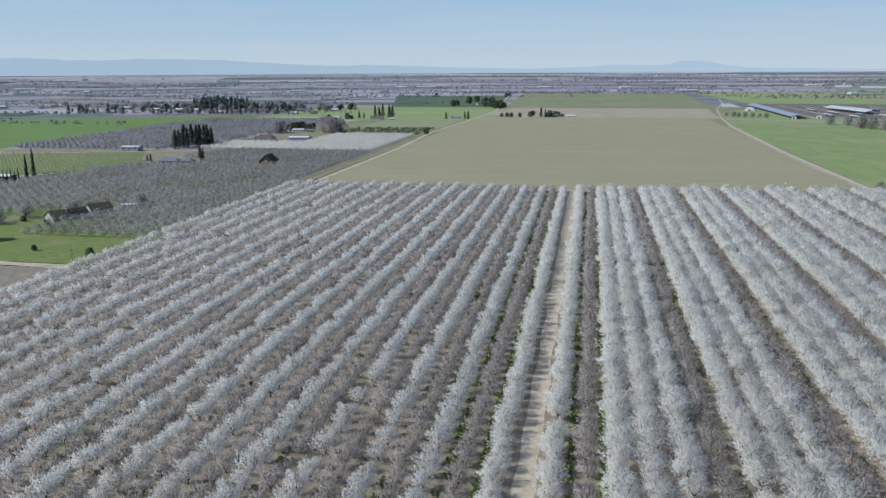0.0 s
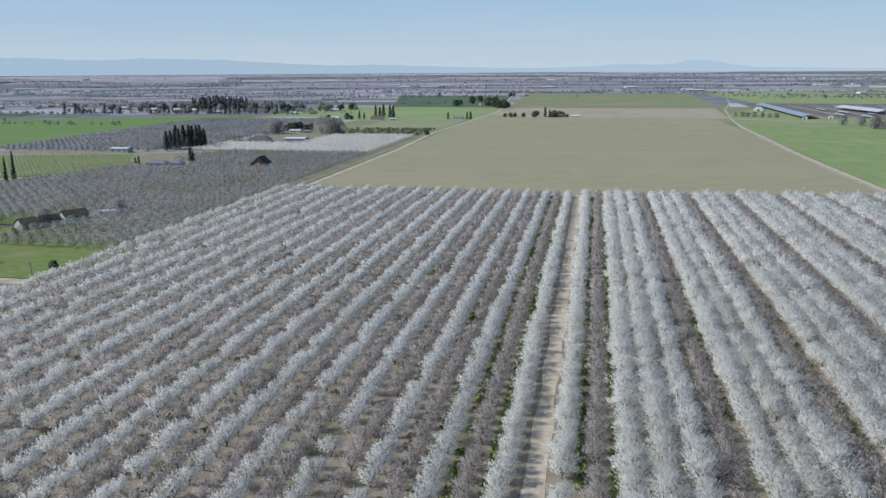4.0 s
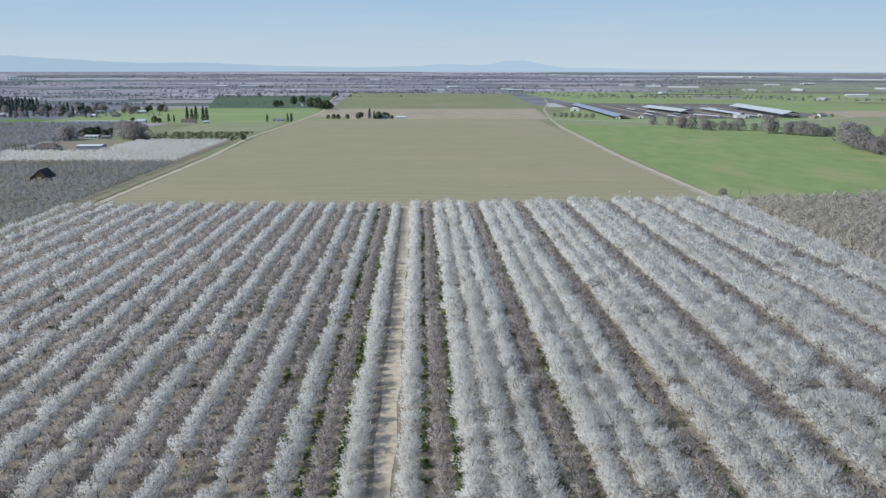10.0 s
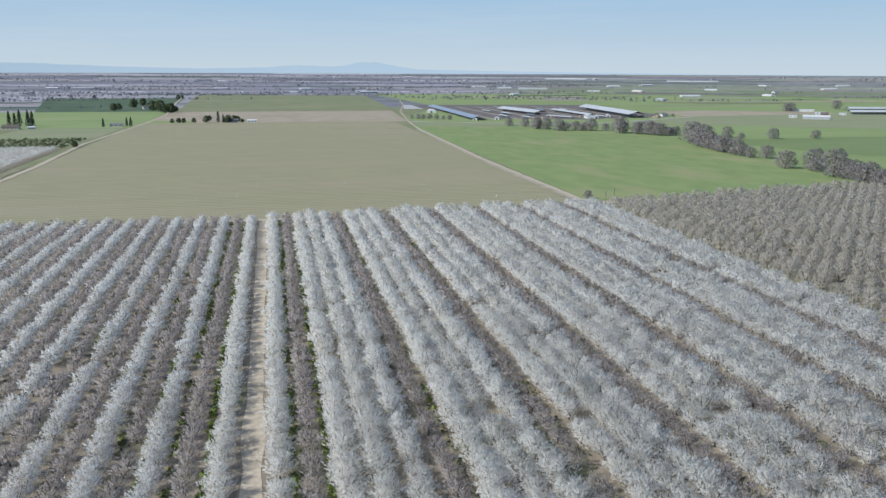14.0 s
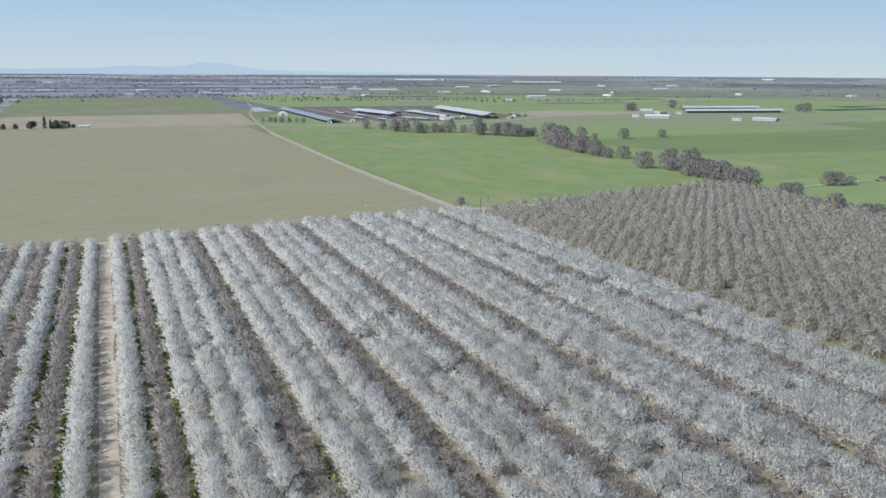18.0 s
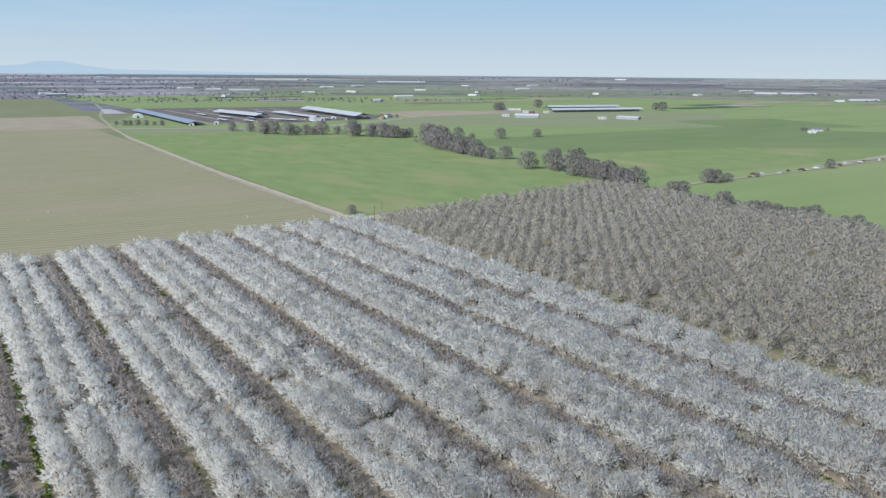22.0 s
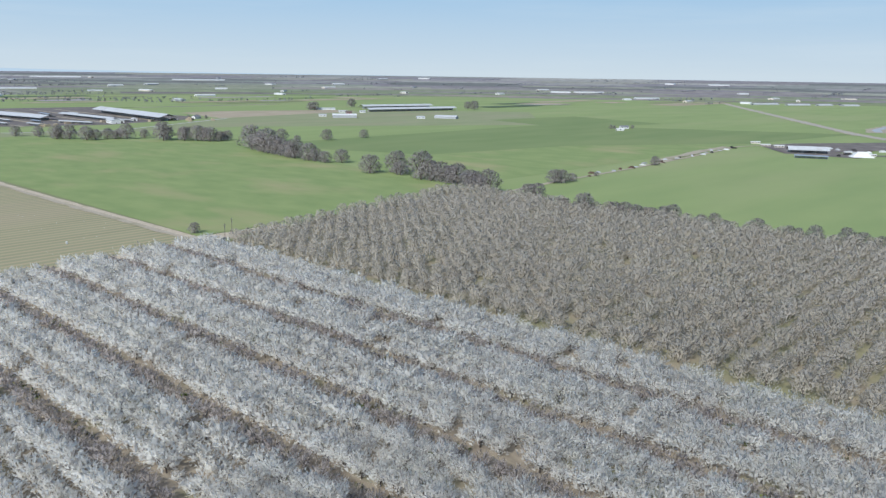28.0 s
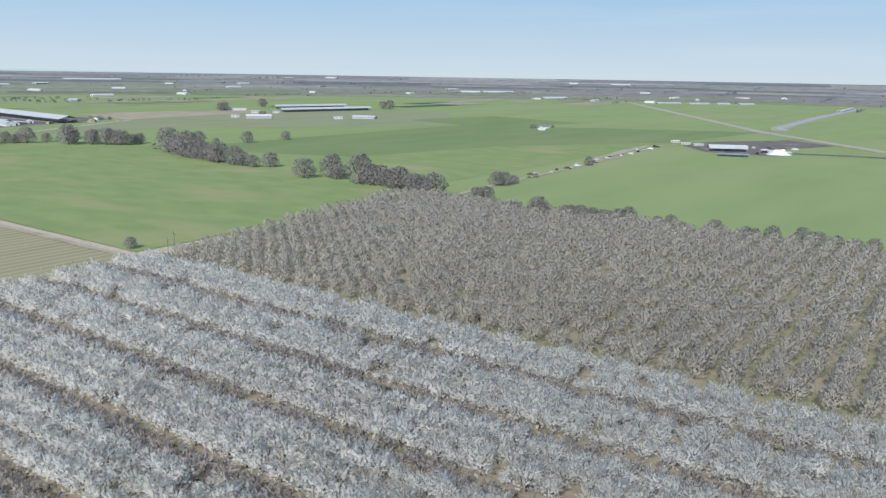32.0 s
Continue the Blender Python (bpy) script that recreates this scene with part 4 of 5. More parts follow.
building("workshop", "white metal workshop with a low grey roof", -498, 727, 0, 21, 11, 4.6, 1.2, "grey", "tin", "shed", windows=3)
house = building("house", "grey ranch house with hipped slate roofs", -392, 622, 5, 20, 11, 3.0, 2.6, "grey", "slate", "house", hip=True, windows=5)
building("house", "grey garage beside the ranch house", -374, 624, 5, 12, 10, 3.0, 2.4, "grey", "slate", "house", hip=True, windows=2)
building("house", "long brown roofed farmhouse among orchard trees", -302, 343, 62, 22, 11, 3.0, 3.2, "grey", "mossroof", "house", windows=5)
building("house", "farmhouse wing with a tan gable", -296, 366, 60, 14, 9, 3.2, 3.0, "grey", "mossroof", "house", windows=3)
building("shed", "small white trailer shed behind the farmhouse", -286, 384, 20, 9, 3, 2.6, 0.4, "white", "white", "shed", windows=2)
building("shed", "rust red shed with a white metal roof by the cypress", -470, 487, 8, 26, 10, 4.2, 1.2, "redwood", "white", "shed", windows=0)
building("house", "dark roofed farmhouse by the small orchard", -398, 866, 6, 26, 15, 3.6, 4.6, "cream", "shingle", "house", hip=True, windows=4)
building("shed", "open shed with a bright white flat roof", -356, 880, 4, 26, 19, 4.2, 0.9, "grey", "white", "shed", windows=0)
for i, (bx, by, bl) in enumerate(((-430, 1002, 12), (-408, 1010, 16), (-388, 1004, 10), (-362, 1012, 18), (-345, 1008, 10))):
    building("shed" if i % 2 else "house", ("low white shed among farm trees", "pale farm house among palms and sheds")[1 - i % 2], bx, by, 4 * i, bl, 8, 3.2, 1.6, "white" if i % 2 else "cream", "tin" if i % 2 else "slate", "shed" if i % 2 else "house", windows=3)
building("house", "pale house with a tan roof under tall conifers", -366, 1288, 0, 22, 12, 3.4, 3.4, "cream", "shingle", "house", windows=4)
building("shed", "white outbuilding beside the conifers", -338, 1286, 10, 10, 7, 3.0, 1.5, "white", "tin", "shed")
building("house", "white farmhouse beside the pond", -448, 1300, 0, 18, 9, 3.4, 2.4, "white", "tin", "house", windows=4)
building("shed", "long low grey shed by the pond", -520, 1330, 2, 110, 12, 1.0, 0.4, "grey", "tin", "shed", windows=0, doors=0)
building("house", "low house hidden by dark trees at the field end", -62, 1402, 0, 24, 10, 3.2, 2.2, "grey", "slate", "house", windows=4)
building("shed", "white shed at the end of the young orchard", -26, 1394, 0, 15, 8, 3.4, 1.4, "white", "white", "shed")
building("house", "roadside farmhouse with a grey roof", -228, 1325, 0, 18, 9, 3.2, 2.2, "cream", "slate", "house")
building("house", "farmhouse under roadside trees", -258, 1880, 20, 26, 12, 4.0, 3.0, "white", "shingle", "house")

# the dairy
building("freestall_barn", "very long open dairy shed with a blue-grey roof", 372, 1620, 88.5, 470, 26, 4.5, 3.2, "grey", "tinblue", "dairy barn", "dairy barns", open_side=True, eave=1.0)
building("freestall_barn", "open dairy shed with a pale metal roof", 522, 1630, 97, 190, 30, 5.0, 4.0, "grey", "tin", "dairy barn", "dairy barns", open_side=True, eave=1.0)
building("freestall_barn", "low open dairy shed with a weathered roof", 612, 1570, 90, 210, 16, 4.0, 2.0, "grey", "tin", "dairy barn", "dairy barns", open_side=True, eave=1.0)
building("freestall_barn", "tall long dairy barn with a bright metal roof", 697, 1575, 84.5, 330, 32, 7.0, 5.0, "grey", "tin", "dairy barn", "dairy barns", open_side=True, eave=1.0)
building("freestall_barn", "low narrow feeding roof in the corral", 535, 1435, 110, 70, 7, 3.4, 1.0, "grey", "tin", "dairy barn", "dairy barns", open_side=True)
building("milking_parlour", "white dairy building with a silo", 585, 1412, 80, 34, 14, 5.5, 2.2, "white", "tin", "dairy", windows=4)
for bx, by, bl in ((360, 1392, 16), (404, 1404, 14), (640, 1452, 18), (602, 1420, 12)):
    building("shed", "small white dairy outbuilding", bx, by, 70, bl, 8, 3.6, 1.4, "white", "white", "shed", windows=2)
building("house", "white house with bare trees near the dairy", 756, 1450, 20, 16, 9, 3.4, 2.6, "white", "slate", "house", windows=3)


def hoop_tent(name, label, x, y, turn, length, radius, group=""):
    """A white hooped cover on a low wall."""
    root = new(name)
    root.matrix_basis = pose(x, y, 0, 0, 0, turn)
    tagged(root, label, "tent", group)
    prof = [(radius * math.cos(a), 0.6 + radius * 0.62 * math.sin(a)) for a in [math.pi * i / 12 for i in range(13)]]
    part("cover", prism([(radius, -0.1), *prof, (-radius, -0.1)], -length / 2, length / 2), M["white"], root)
    # dark panel painted as the shade inside the open end
    part("end_door", boxes((-length / 2 - 0.05, -length / 2 + 0.02, -2, 2, 0, 3.2)), M["dark"], root)
    return root


def cone_tent(name, label, x, y, turn, length, width, height):
    """A white stretched cover with a ridge."""
    root = new(name)
    root.matrix_basis = pose(x, y, 0, 0, 0, turn)
    tagged(root, label, "tent")
    bm = bmesh.new()
    L, W = length / 2, width / 2
    b = [bm.verts.new(p) for p in ((-L, -W, 0), (L, -W, 0), (L, W, 0), (-L, W, 0))]
    m = [bm.verts.new(p) for p in ((-L * 0.6, -W * 0.55, height * 0.55), (L * 0.6, -W * 0.55, height * 0.55), (L * 0.6, W * 0.55, height * 0.55), (-L * 0.6, W * 0.55, height * 0.55))]
    r = [bm.verts.new((-L * 0.35, 0, height)), bm.verts.new((L * 0.35, 0, height))]
    for i in range(4):
        bm.faces.new((b[i], b[(i + 1) % 4], m[(i + 1) % 4], m[i]))
    bm.faces.new((m[0], m[1], r[1], r[0]))
    bm.faces.new((m[1], m[2], r[1]))
    bm.faces.new((m[2], m[3], r[0], r[1]))
    bm.faces.new((m[3], m[0], r[0]))
    bmesh.ops.recalc_face_normals(bm, faces=bm.faces)
    part("cover", bm, M["white"], root)
    part("skirt", boxes((-L, L, -W, W, -0.05, 0.5)), M["concrete"], root)
    return root


yrng = random.Random(5)
for i, (bx, by) in enumerate(((440, 1480), (470, 1560), (455, 1660), (590, 1700), (640, 1690), (470, 1430), (620, 1450), (500, 1500))):
    building("shade_roof", "low open shade roof in the dairy corral", bx, by, 88 + yrng.uniform(-8, 8), yrng.uniform(30, 60), 7, 3.2, 0.7, "grey", yrng.choice(("tin", "tinblue")), "shade roof", "corral shade roofs", open_side=True)
for i in range(7):
    strip("feed_lane", [(400 + 45 * i, 1400 + 8 * i), (398 + 46 * i, 1640), (396 + 48 * i, 1900)], 7, M["track"], "pale worn feed lane through the corrals", "lane")
for i in range(14):
    o = part("hay_stack", boxes((-5, 5, -2.5, 2.5, -0.05, 2.4), (-4.4, 4.2, -2.0, 2.1, 2.4, 3.6)), M["tan"])
    o.matrix_basis = pose(yrng.uniform(420, 760), yrng.uniform(1385, 1470), 0, 0, 0, yrng.uniform(0, 90))
    tagged(o, "stacked straw bales near the dairy sheds", "hay stack", "hay stacks")
hoop_tent("hoop_tent", "white hooped feed cover at the dairy", 335, 1660, 78, 34, 10)
field("dairy_pad", [(300, 1800), (345, 1800), (350, 2000), (330, 2000)], M["concrete"], "pale concrete pad at the dairy", "pad")

# the far dairy to the east
building("freestall_barn", "long low dairy barn with a pale roof", 1303, 1440, -12.5, 240, 24, 5.5, 3.5, "grey", "tin", "dairy barn", "far dairy barns", open_side=True)
building("freestall_barn", "long dairy barn with a bright ridge roof", 1372, 1560, -12.5, 200, 26, 6.0, 3.5, "grey", "tin", "dairy barn", "far dairy barns", open_side=True)
building("hay_shed", "low open hay shed with a rounded pale roof", 1000, 1324, -38, 46, 18, 5.0, 2.6, "grey", "white", "shed", windows=0)
building("barn", "old rust red barn behind the hay shed", 1070, 1392, -40, 13, 10, 5, 3.6, "redwood", "shingle", "barn", windows=0)
building("hay_shed", "low shed with a curved pale roof in the pasture", 1148, 1192, -65, 44, 18, 3.6, 2.6, "grey", "tin", "shed", windows=0)
for bx, by, bl in ((1162, 1582, 46), (1100, 1216, 16), (988, 1376, 14), (1120, 1470, 18), (1150, 1440, 12)):
    building("shed", "small white farm shed near the far dairy", bx, by, -30, bl, 8, 3.6, 1.4, "white", "tin", "shed", windows=2)
trees_far = [(1127, 1590, 21), (1135, 1585, 24), (1311, 1661, 26), (1493, 1432, 22), (1484, 1403, 25), (760, 1455, 9), (770, 1440, 8), (742, 1452, 9)]
building("pump_house", "small white pump house out in the wheat", 1134, 800, -40, 12, 5, 3.0, 1.0, "white", "white", "shed", windows=1)

# the farm at the end of the ditch lane
field("farm_yard", [(955, 478), (1040, 540), (1110, 520), (1230, 440), (1170, 372), (1010, 440), (1015, 395), (960, 400)], M["mud"], "dark worn ground round the farm sheds", "yard")
building("dairy_shed", "open cattle shed with a bright pale roof", 985, 462, -62, 44, 18, 4.4, 3.6, "grey", "tin", "shed", open_side=True, eave=0.8)
building("loafing_shed", "low shed roof over dark stalls", 922, 438, -72, 34, 8, 3.0, 0.8, "grey", "tinblue", "shed", open_side=True)
cone_tent("feed_tent", "white peaked feed cover beside the shed", 982, 402, -58, 26, 15, 6.5)
for bx, by, bl, lab in ((1037, 531, 14, "white trailer home in the farm yard"), (1034, 513, 15, "long white trailer by the farm trees"), (1068, 556, 14, "white roofed shed by the lane"), (1000, 395, 8, "small white tank shed"), (1010, 425, 9, "pale shed beside the feed cover")):
    building("trailer", lab, bx, by, -48, bl * 0.85, 4, 2.5, 0.6, "cream", "white", "trailer", windows=3)
strip("ditch_bank", [(1440, 499), (1528, 521), (1960, 540), (2360, 548), (2740, 556)], 32, M["track"], "dirt bank along the canal", "bank")
strip("ditch", [(1460, 500), (1528, 521), (1960, 540), (2360, 548), (2700, 556)], 13, M["water"], "pale straight irrigation pond", "canal")
building("poultry_house", "very long low white shed beside the canal", 2570, 566, 2, 300, 12, 3, 1.2, "grey", "tin", "shed", windows=0)
for bx, by, bl in ((2585, 1106, 90), (2640, 1022, 80), (2750, 898, 60), (2700, 960, 50)):
    building("dairy_barn", "pale roofed barn of a distant farm", bx, by, -35, bl, 20, 3, 2.4, "grey", "tin", "barn", "distant farm barns", windows=0)

# ---- trees round the fields ----


def trees(kind, spots, height, label, category, group):
    for x, y, h in spots:
        plant(kind, x, y, random.uniform(0, 6.28), h * (1.18 if kind == "oak" else 1.0) / height, label, category, group)


OAK = "grey leafless oak tree on the field edge"
trees("oak", [(377, 1243, 12), (396, 1218, 12), (399, 1170, 16), (411, 1161, 16), (420, 1133, 16), (448, 1136, 13), (464, 1136, 11), (467, 1123, 16), (488, 1119, 10), (490, 1074, 20), (516, 1067, 16), (519, 1043, 17)], 10, OAK, "oak tree", "field edge oaks")
trees("oak", [(527, 1027, 17), (536, 1021, 12), (554, 1030, 11), (515, 920, 24), (499, 865, 24), (495, 837, 17), (489, 805, 17), (487, 780, 16), (487, 754, 11), (500, 744, 13), (507, 895, 20), (492, 820, 15)], 10, OAK, "oak tree", "field edge oaks")
trees("oak", [(604, 984, 13), (609, 959, 8), (651, 951, 13), (714, 950, 11), (466, 666, 16), (485, 652, 17), (471, 608, 20), (474, 589, 16), (470, 566, 15), (470, 553, 13), (455, 522, 15), (472, 578, 14)], 10, OAK, "oak tree", "field edge oaks")
trees("oak", [(452, 483, 11), (457, 479, 11), (537, 519, 11), (542, 515, 11), (556, 514, 7), (603, 519, 4), (434, 425, 12), (435, 442, 7), (439, 406, 9), (439, 398, 9), (446, 387, 7), (450, 377, 8)], 10, OAK, "oak tree", "field edge oaks")
trees("oak", [(452, 353, 6), (452, 345, 7), (450, 337, 5), (449, 318, 8), (454, 302, 6), (455, 297, 5), (459, 273, 8), (459, 265, 7), (456, 255, 6), (454, 245, 6), (453, 237, 7), (460, 545, 12)], 10, OAK, "oak tree", "field edge oaks")
trees("oak", [(503, 880, 18), (497, 850, 17), (491, 812, 14), (488, 770, 12), (478, 640, 12), (472, 598, 15), (471, 572, 13), (462, 540, 12), (458, 532, 11), (405, 1180, 13), (430, 1130, 12), (455, 1130, 10), (500, 1085, 15), (508, 1055, 14), (524, 1035, 15), (545, 1025, 10)], 10, OAK, "oak tree", "field edge oaks")
trees("oak", [(440, 391, 9), (450, 371, 9), (451, 287, 8), (448, 384, 7)], 10, "low grey bush among bare oaks", "bush", "field edge bushes")
plant("oak", 220, 539, 1.0, 0.62, "round dark oak standing alone at the field corner", "oak tree")
plant("oak", 722, 524, 1.0, 1.0, "bare oak beside the scrap on the lane", "oak tree")

trees("oak", [(x, y, h * 0.75) for x, y, h in trees_far], 10, "big bare grey tree beside the far dairy", "tree", "dairy trees")
trees("oak", [(256, 1452, 7), (266, 1440, 9), (274, 1436, 8), (284, 1428, 9), (295, 1420, 8), (306, 1412, 7), (316, 1405, 8)], 10, "brown bushy tree at the dairy corner", "tree", "dairy corner trees")
CON = "dark tall conifer in a farm grove"
trees("conifer", [(-455, 746, 23), (-461, 765, 21), (-458, 772, 26), (-453, 780, 27), (-450, 787, 24), (-446, 787, 26), (-441, 795, 25), (-436, 795, 20), (-448, 760, 23), (-463, 758, 19), (-444, 775, 25), (-438, 782, 24), (-433, 790, 22), (-456, 766, 24), (-374, 649, 14), (-372, 651, 12), (-416, 628, 9), (-422, 632, 7)], 18, CON, "conifer", "west grove")
trees("conifer", [(-390, 1362, 21), (-382, 1362, 21), (-375, 1362, 23), (-355, 1333, 23), (-349, 1333, 22), (-408, 1318, 15), (-399, 1318, 11), (-212, 1319, 14), (-206, 1319, 16), (-246, 1319, 14), (-81, 1395, 19), (-73, 1395, 15)], 18, CON, "conifer", "farmhouse conifers")
trees("evergreen", [(-154, 1394, 8), (-144, 1394, 9), (-136, 1394, 8), (-120, 1395, 8), (-100, 1395, 12), (-65, 1395, 13), (-57, 1427, 11), (-99, 1444, 9), (-50, 1405, 10), (-42, 1398, 7), (-213, 988, 8)], 9, "dark evergreen tree at the field end", "evergreen tree", "field end trees")
trees("cypress", [(-451, 497, 22), (-456, 512, 25)], 20, "tall narrow Italian cypress beside the red shed", "cypress", "tall cypress")
trees("cypress", [(-459 + 2.2 * i, 480 + 1.6 * i, 9.5 + i % 3) for i in range(-6, 5)], 20, "short dark cypress in a hedge row", "cypress", "cypress hedge")
trees("cypress", [(-426, 853, 8), (-422, 853, 8), (-419, 853, 8), (-415, 853, 8), (-436, 933, 7), (-433, 933, 6)], 20, "small dark cypress by the orchard", "cypress", "small cypress")
trees("oak", [(-432, 986, 15), (-425, 986, 16), (-366, 1003, 21), (-349, 987, 22), (-338, 987, 19), (-357, 1015, 20)], 10, "tall bare tree over farm sheds", "tree", "farm trees")
trees("evergreen", [(-433, 1037, 10), (-427, 1037, 12), (-420, 1037, 13), (-419, 1055, 12), (-403, 1037, 10), (-402, 1055, 10), (-412, 1020, 9), (-395, 1020, 8), (-460, 1300, 9), (-425, 1300, 11), (-418, 1302, 8)], 9, "dark green tree behind farm sheds", "evergreen tree", "farm trees")
BEND = [(-317, 1799, 16), (-316, 1853, 14), (-300, 1939, 20), (-293, 2034, 18), (-239, 1799, 22), (-217, 1749, 24), (-201, 1701, 20), (-191, 1701, 20), (-188, 1749, 13), (-255, 2430, 14), (-255, 2528, 11), (-502, 2529, 12)]
trees("evergreen", BEND, 9, "dark tree where the country lane bends", "evergreen tree", "lane trees")
trees("oak", [(-300, 345, 9), (-283, 392, 8), (-331, 320, 7), (-330, 342, 7)], 10, "bare tree shading the farmhouse", "tree", "farmhouse trees")
trees("evergreen", [(-226, 255, 4.5), (-262, 262, 3.2), (-300, 322, 3.0), (-312, 340, 3.2), (-306, 328, 2.4), (-322, 330, 4)], 9, "low dark bush on the lawn", "bush", "lawn bushes")
building("barn", "dark red-brown timber barn on the lawn", -305, 278, 40, 11, 9, 6.2, 2.8, "brownwood", "brownwood", "barn", windows=0)

# forest belt with farmsteads to the north-west
frng = random.Random(12)
for i in range(84):
    u = frng.random()
    fx, fy = -905 + 215 * u, 1612 + frng.uniform(0, 90)
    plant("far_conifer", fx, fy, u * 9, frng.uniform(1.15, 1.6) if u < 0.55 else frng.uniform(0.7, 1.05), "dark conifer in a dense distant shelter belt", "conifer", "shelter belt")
for i in range(96):
    u = frng.random()
    fx, fy = -1090 + 590 * u, 1560 + frng.uniform(0, 110)
    kind, lab = (("broadleaf", "broad grey-green tree in a distant shelter belt"), ("oak", "bare grey tree in a distant shelter belt"), ("evergreen", "dark evergreen tree in a distant shelter belt"))[i % 3]
    plant(kind, fx, fy, u * 9, frng.uniform(0.9, 1.7), lab, "tree", "shelter belt")
for i in range(24):
    building("house", "pale distant farmhouse near the shelter belt", -1080 + 24 * i + frng.uniform(-14, 14), 1480 + frng.uniform(-50, 150), frng.uniform(-20, 20), frng.uniform(11, 18), 8, 3.4, 2.6, frng.choice(("cream", "cream", "grey")), frng.choice(("slate", "tin", "shingle")), "house", "distant houses", windows=3)
for i in range(90):
    plant(("oak", "far_conifer", "broadleaf")[i % 3], -1120 + 6 * i + frng.uniform(-10, 10), 1440 + frng.uniform(-20, 60), i, frng.uniform(0.6, 1.2), "small tree among distant farmhouses", "tree", "distant house trees")

strip("farm_drive", [(-360, 318), (-330, 328), (-318, 345), (-314, 360)], 5.0, M["mud"], "grey driveway to the farmhouse", "drive")
# young trees in pale guards, ridged planting lines
gv, gf = [], []
for i in range(62):
    for j in range(46):
        x, y = -198 + 6.6 * i, 508 + 6.5 * j
        if frng.random() < 0.93 or y > 700:
            continue
        hgt = frng.uniform(0.45, 0.75)
        v, f = tube((x + frng.uniform(-0.3, 0.3), y + frng.uniform(-0.3, 0.3), -0.02), (x, y, hgt), 0.1, 0.085, 4)
        gv.append((v, f))
v, f = join(gv)
tagged(new("tree_guards", mesh_np("tree_guards", v, f, M["white"])), "short white guards round newly planted trees", "tree guards", kind="stuff")

# weeds along the alleys: bright tufts in broken strips, thin olive ones elsewhere
TUFT = [crown(4, 0.42, 0.5, 0.0, 0.75, 0.5, 20 + i, up=0.7) for i in range(8)]
wrng = random.Random(17)


def weed_strip(x, width, density, sparse):
    """Spots for tufts along one alley, denser where a slow noise is high."""
    found = []
    y = 40.0
    while y < 494:
        if noise.noise((x * 0.37, y * 0.045, 3.0)) * 0.6 + noise.noise((x, y * 0.22, 7.0)) * 0.5 > sparse:
            found += [(x + wrng.gauss(0, width * 0.4), y + wrng.uniform(0, 1), wrng.uniform(0, 6.28), wrng.uniform(0.6, 1.35)) for _ in range(density)]
        y += 1.0
    return found


bright, dull = [], []
for k in range(-31, 30):
    x = (row_x(k) + row_x(k + 1)) / 2
    if k in (0, 1):
        continue
    if k in (-3, -2, -1, 2, 3):
        bright += weed_strip(x, {-2: 1.7, 2: 1.5}.get(k, 1.0), 5, -0.12)
    elif k < 0 or k % 4 in (2, 3):
        bright += weed_strip(x, 1.1, 3, 0.26)
        dull += weed_strip(x + 0.4, 1.6, 2, 0.05)
for spots, mk, lab in ((bright, "weeds", "patchy bright green weeds along the orchard alleys"), (dull, "dullweeds", "thin olive weeds and litter between the rows")):
    v, f = scatter(TUFT, spots)
    v[:, 2] += 0.24
    tagged(new("alley_weeds", mesh_np("alley_weeds", v, f, M[mk])), lab, "grass", kind="stuff")

# ---- poles, posts and small things ----


def utility_pole(x, y, h, label, cross=True, turn=0.0):
    root = new("utility_pole")
    root.matrix_basis = pose(x, y, 0, 0, 0, turn)
    tagged(root, label, "utility pole", "utility poles")
    part("post", mesh_np("post", *tube((0, 0, -0.3), (0, 0, h), 0.17, 0.11, 8), M["pole"]), None, root)
    if cross:
        arm = part("crossarm", boxes((-1.3, 1.3, -0.07, 0.07, h - 0.75, h - 0.6)), M["pole"], root)
        for i in (-1.15, -0.5, 0.5, 1.15):
            part("insulator", mesh_np("insulator", *tube((i, 0, h - 0.6), (i, 0, h - 0.35), 0.07, 0.04, 6), M["white"]), None, arm, "white insulator")
    part("transformer", mesh_np("transformer", *tube((0.32, 0, h - 2.4), (0.32, 0, h - 1.5), 0.24, 0.24, 8), M["grey"]), None, root, "grey transformer can")
    return root


utility_pole(229, 516, 10.6, "wooden utility pole with a crossarm and transformer by the orchard corner", turn=35)
utility_pole(219, 507, 10.2, "wooden utility pole at the end of the blooming rows", turn=35)
utility_pole(-221, 235, 9, "wooden utility pole beside the lawn", turn=0)
for px, py in ((-436, 560), (-340, 545), (-470, 690), (-560, 705)):
    utility_pole(px, py, 9, "distant wooden utility pole by a farm lane")
post = part("marker_post", mesh_np("marker_post", *tube((0, 0, -0.1), (0, 0, 3.2), 0.28, 0.28, 8), M["white"]), None)
post.location = (204, 524, 0)
tagged(post, "white plastic standpipe at the field corner", "standpipe")
stand = part("standpipe", mesh_np("standpipe", *tube((0, 0, -0.1), (0, 0, 2.0), 0.2, 0.2, 8), M["white"]), None)
stand.location = (1.5, 524, 0)
tagged(stand, "white pipe valve standing past the row ends", "standpipe")
for i, (px, py) in enumerate(((-211, 512), (-209, 515), (224, 512), (160, 560), (60, 640))):
    o = part("valve_box", boxes((-0.35, 0.35, -0.35, 0.35, -0.05, 1.3)), M["white"])
    o.location = (px, py, 0)
    tagged(o, "small white irrigation valve box", "valve box", "valve boxes")

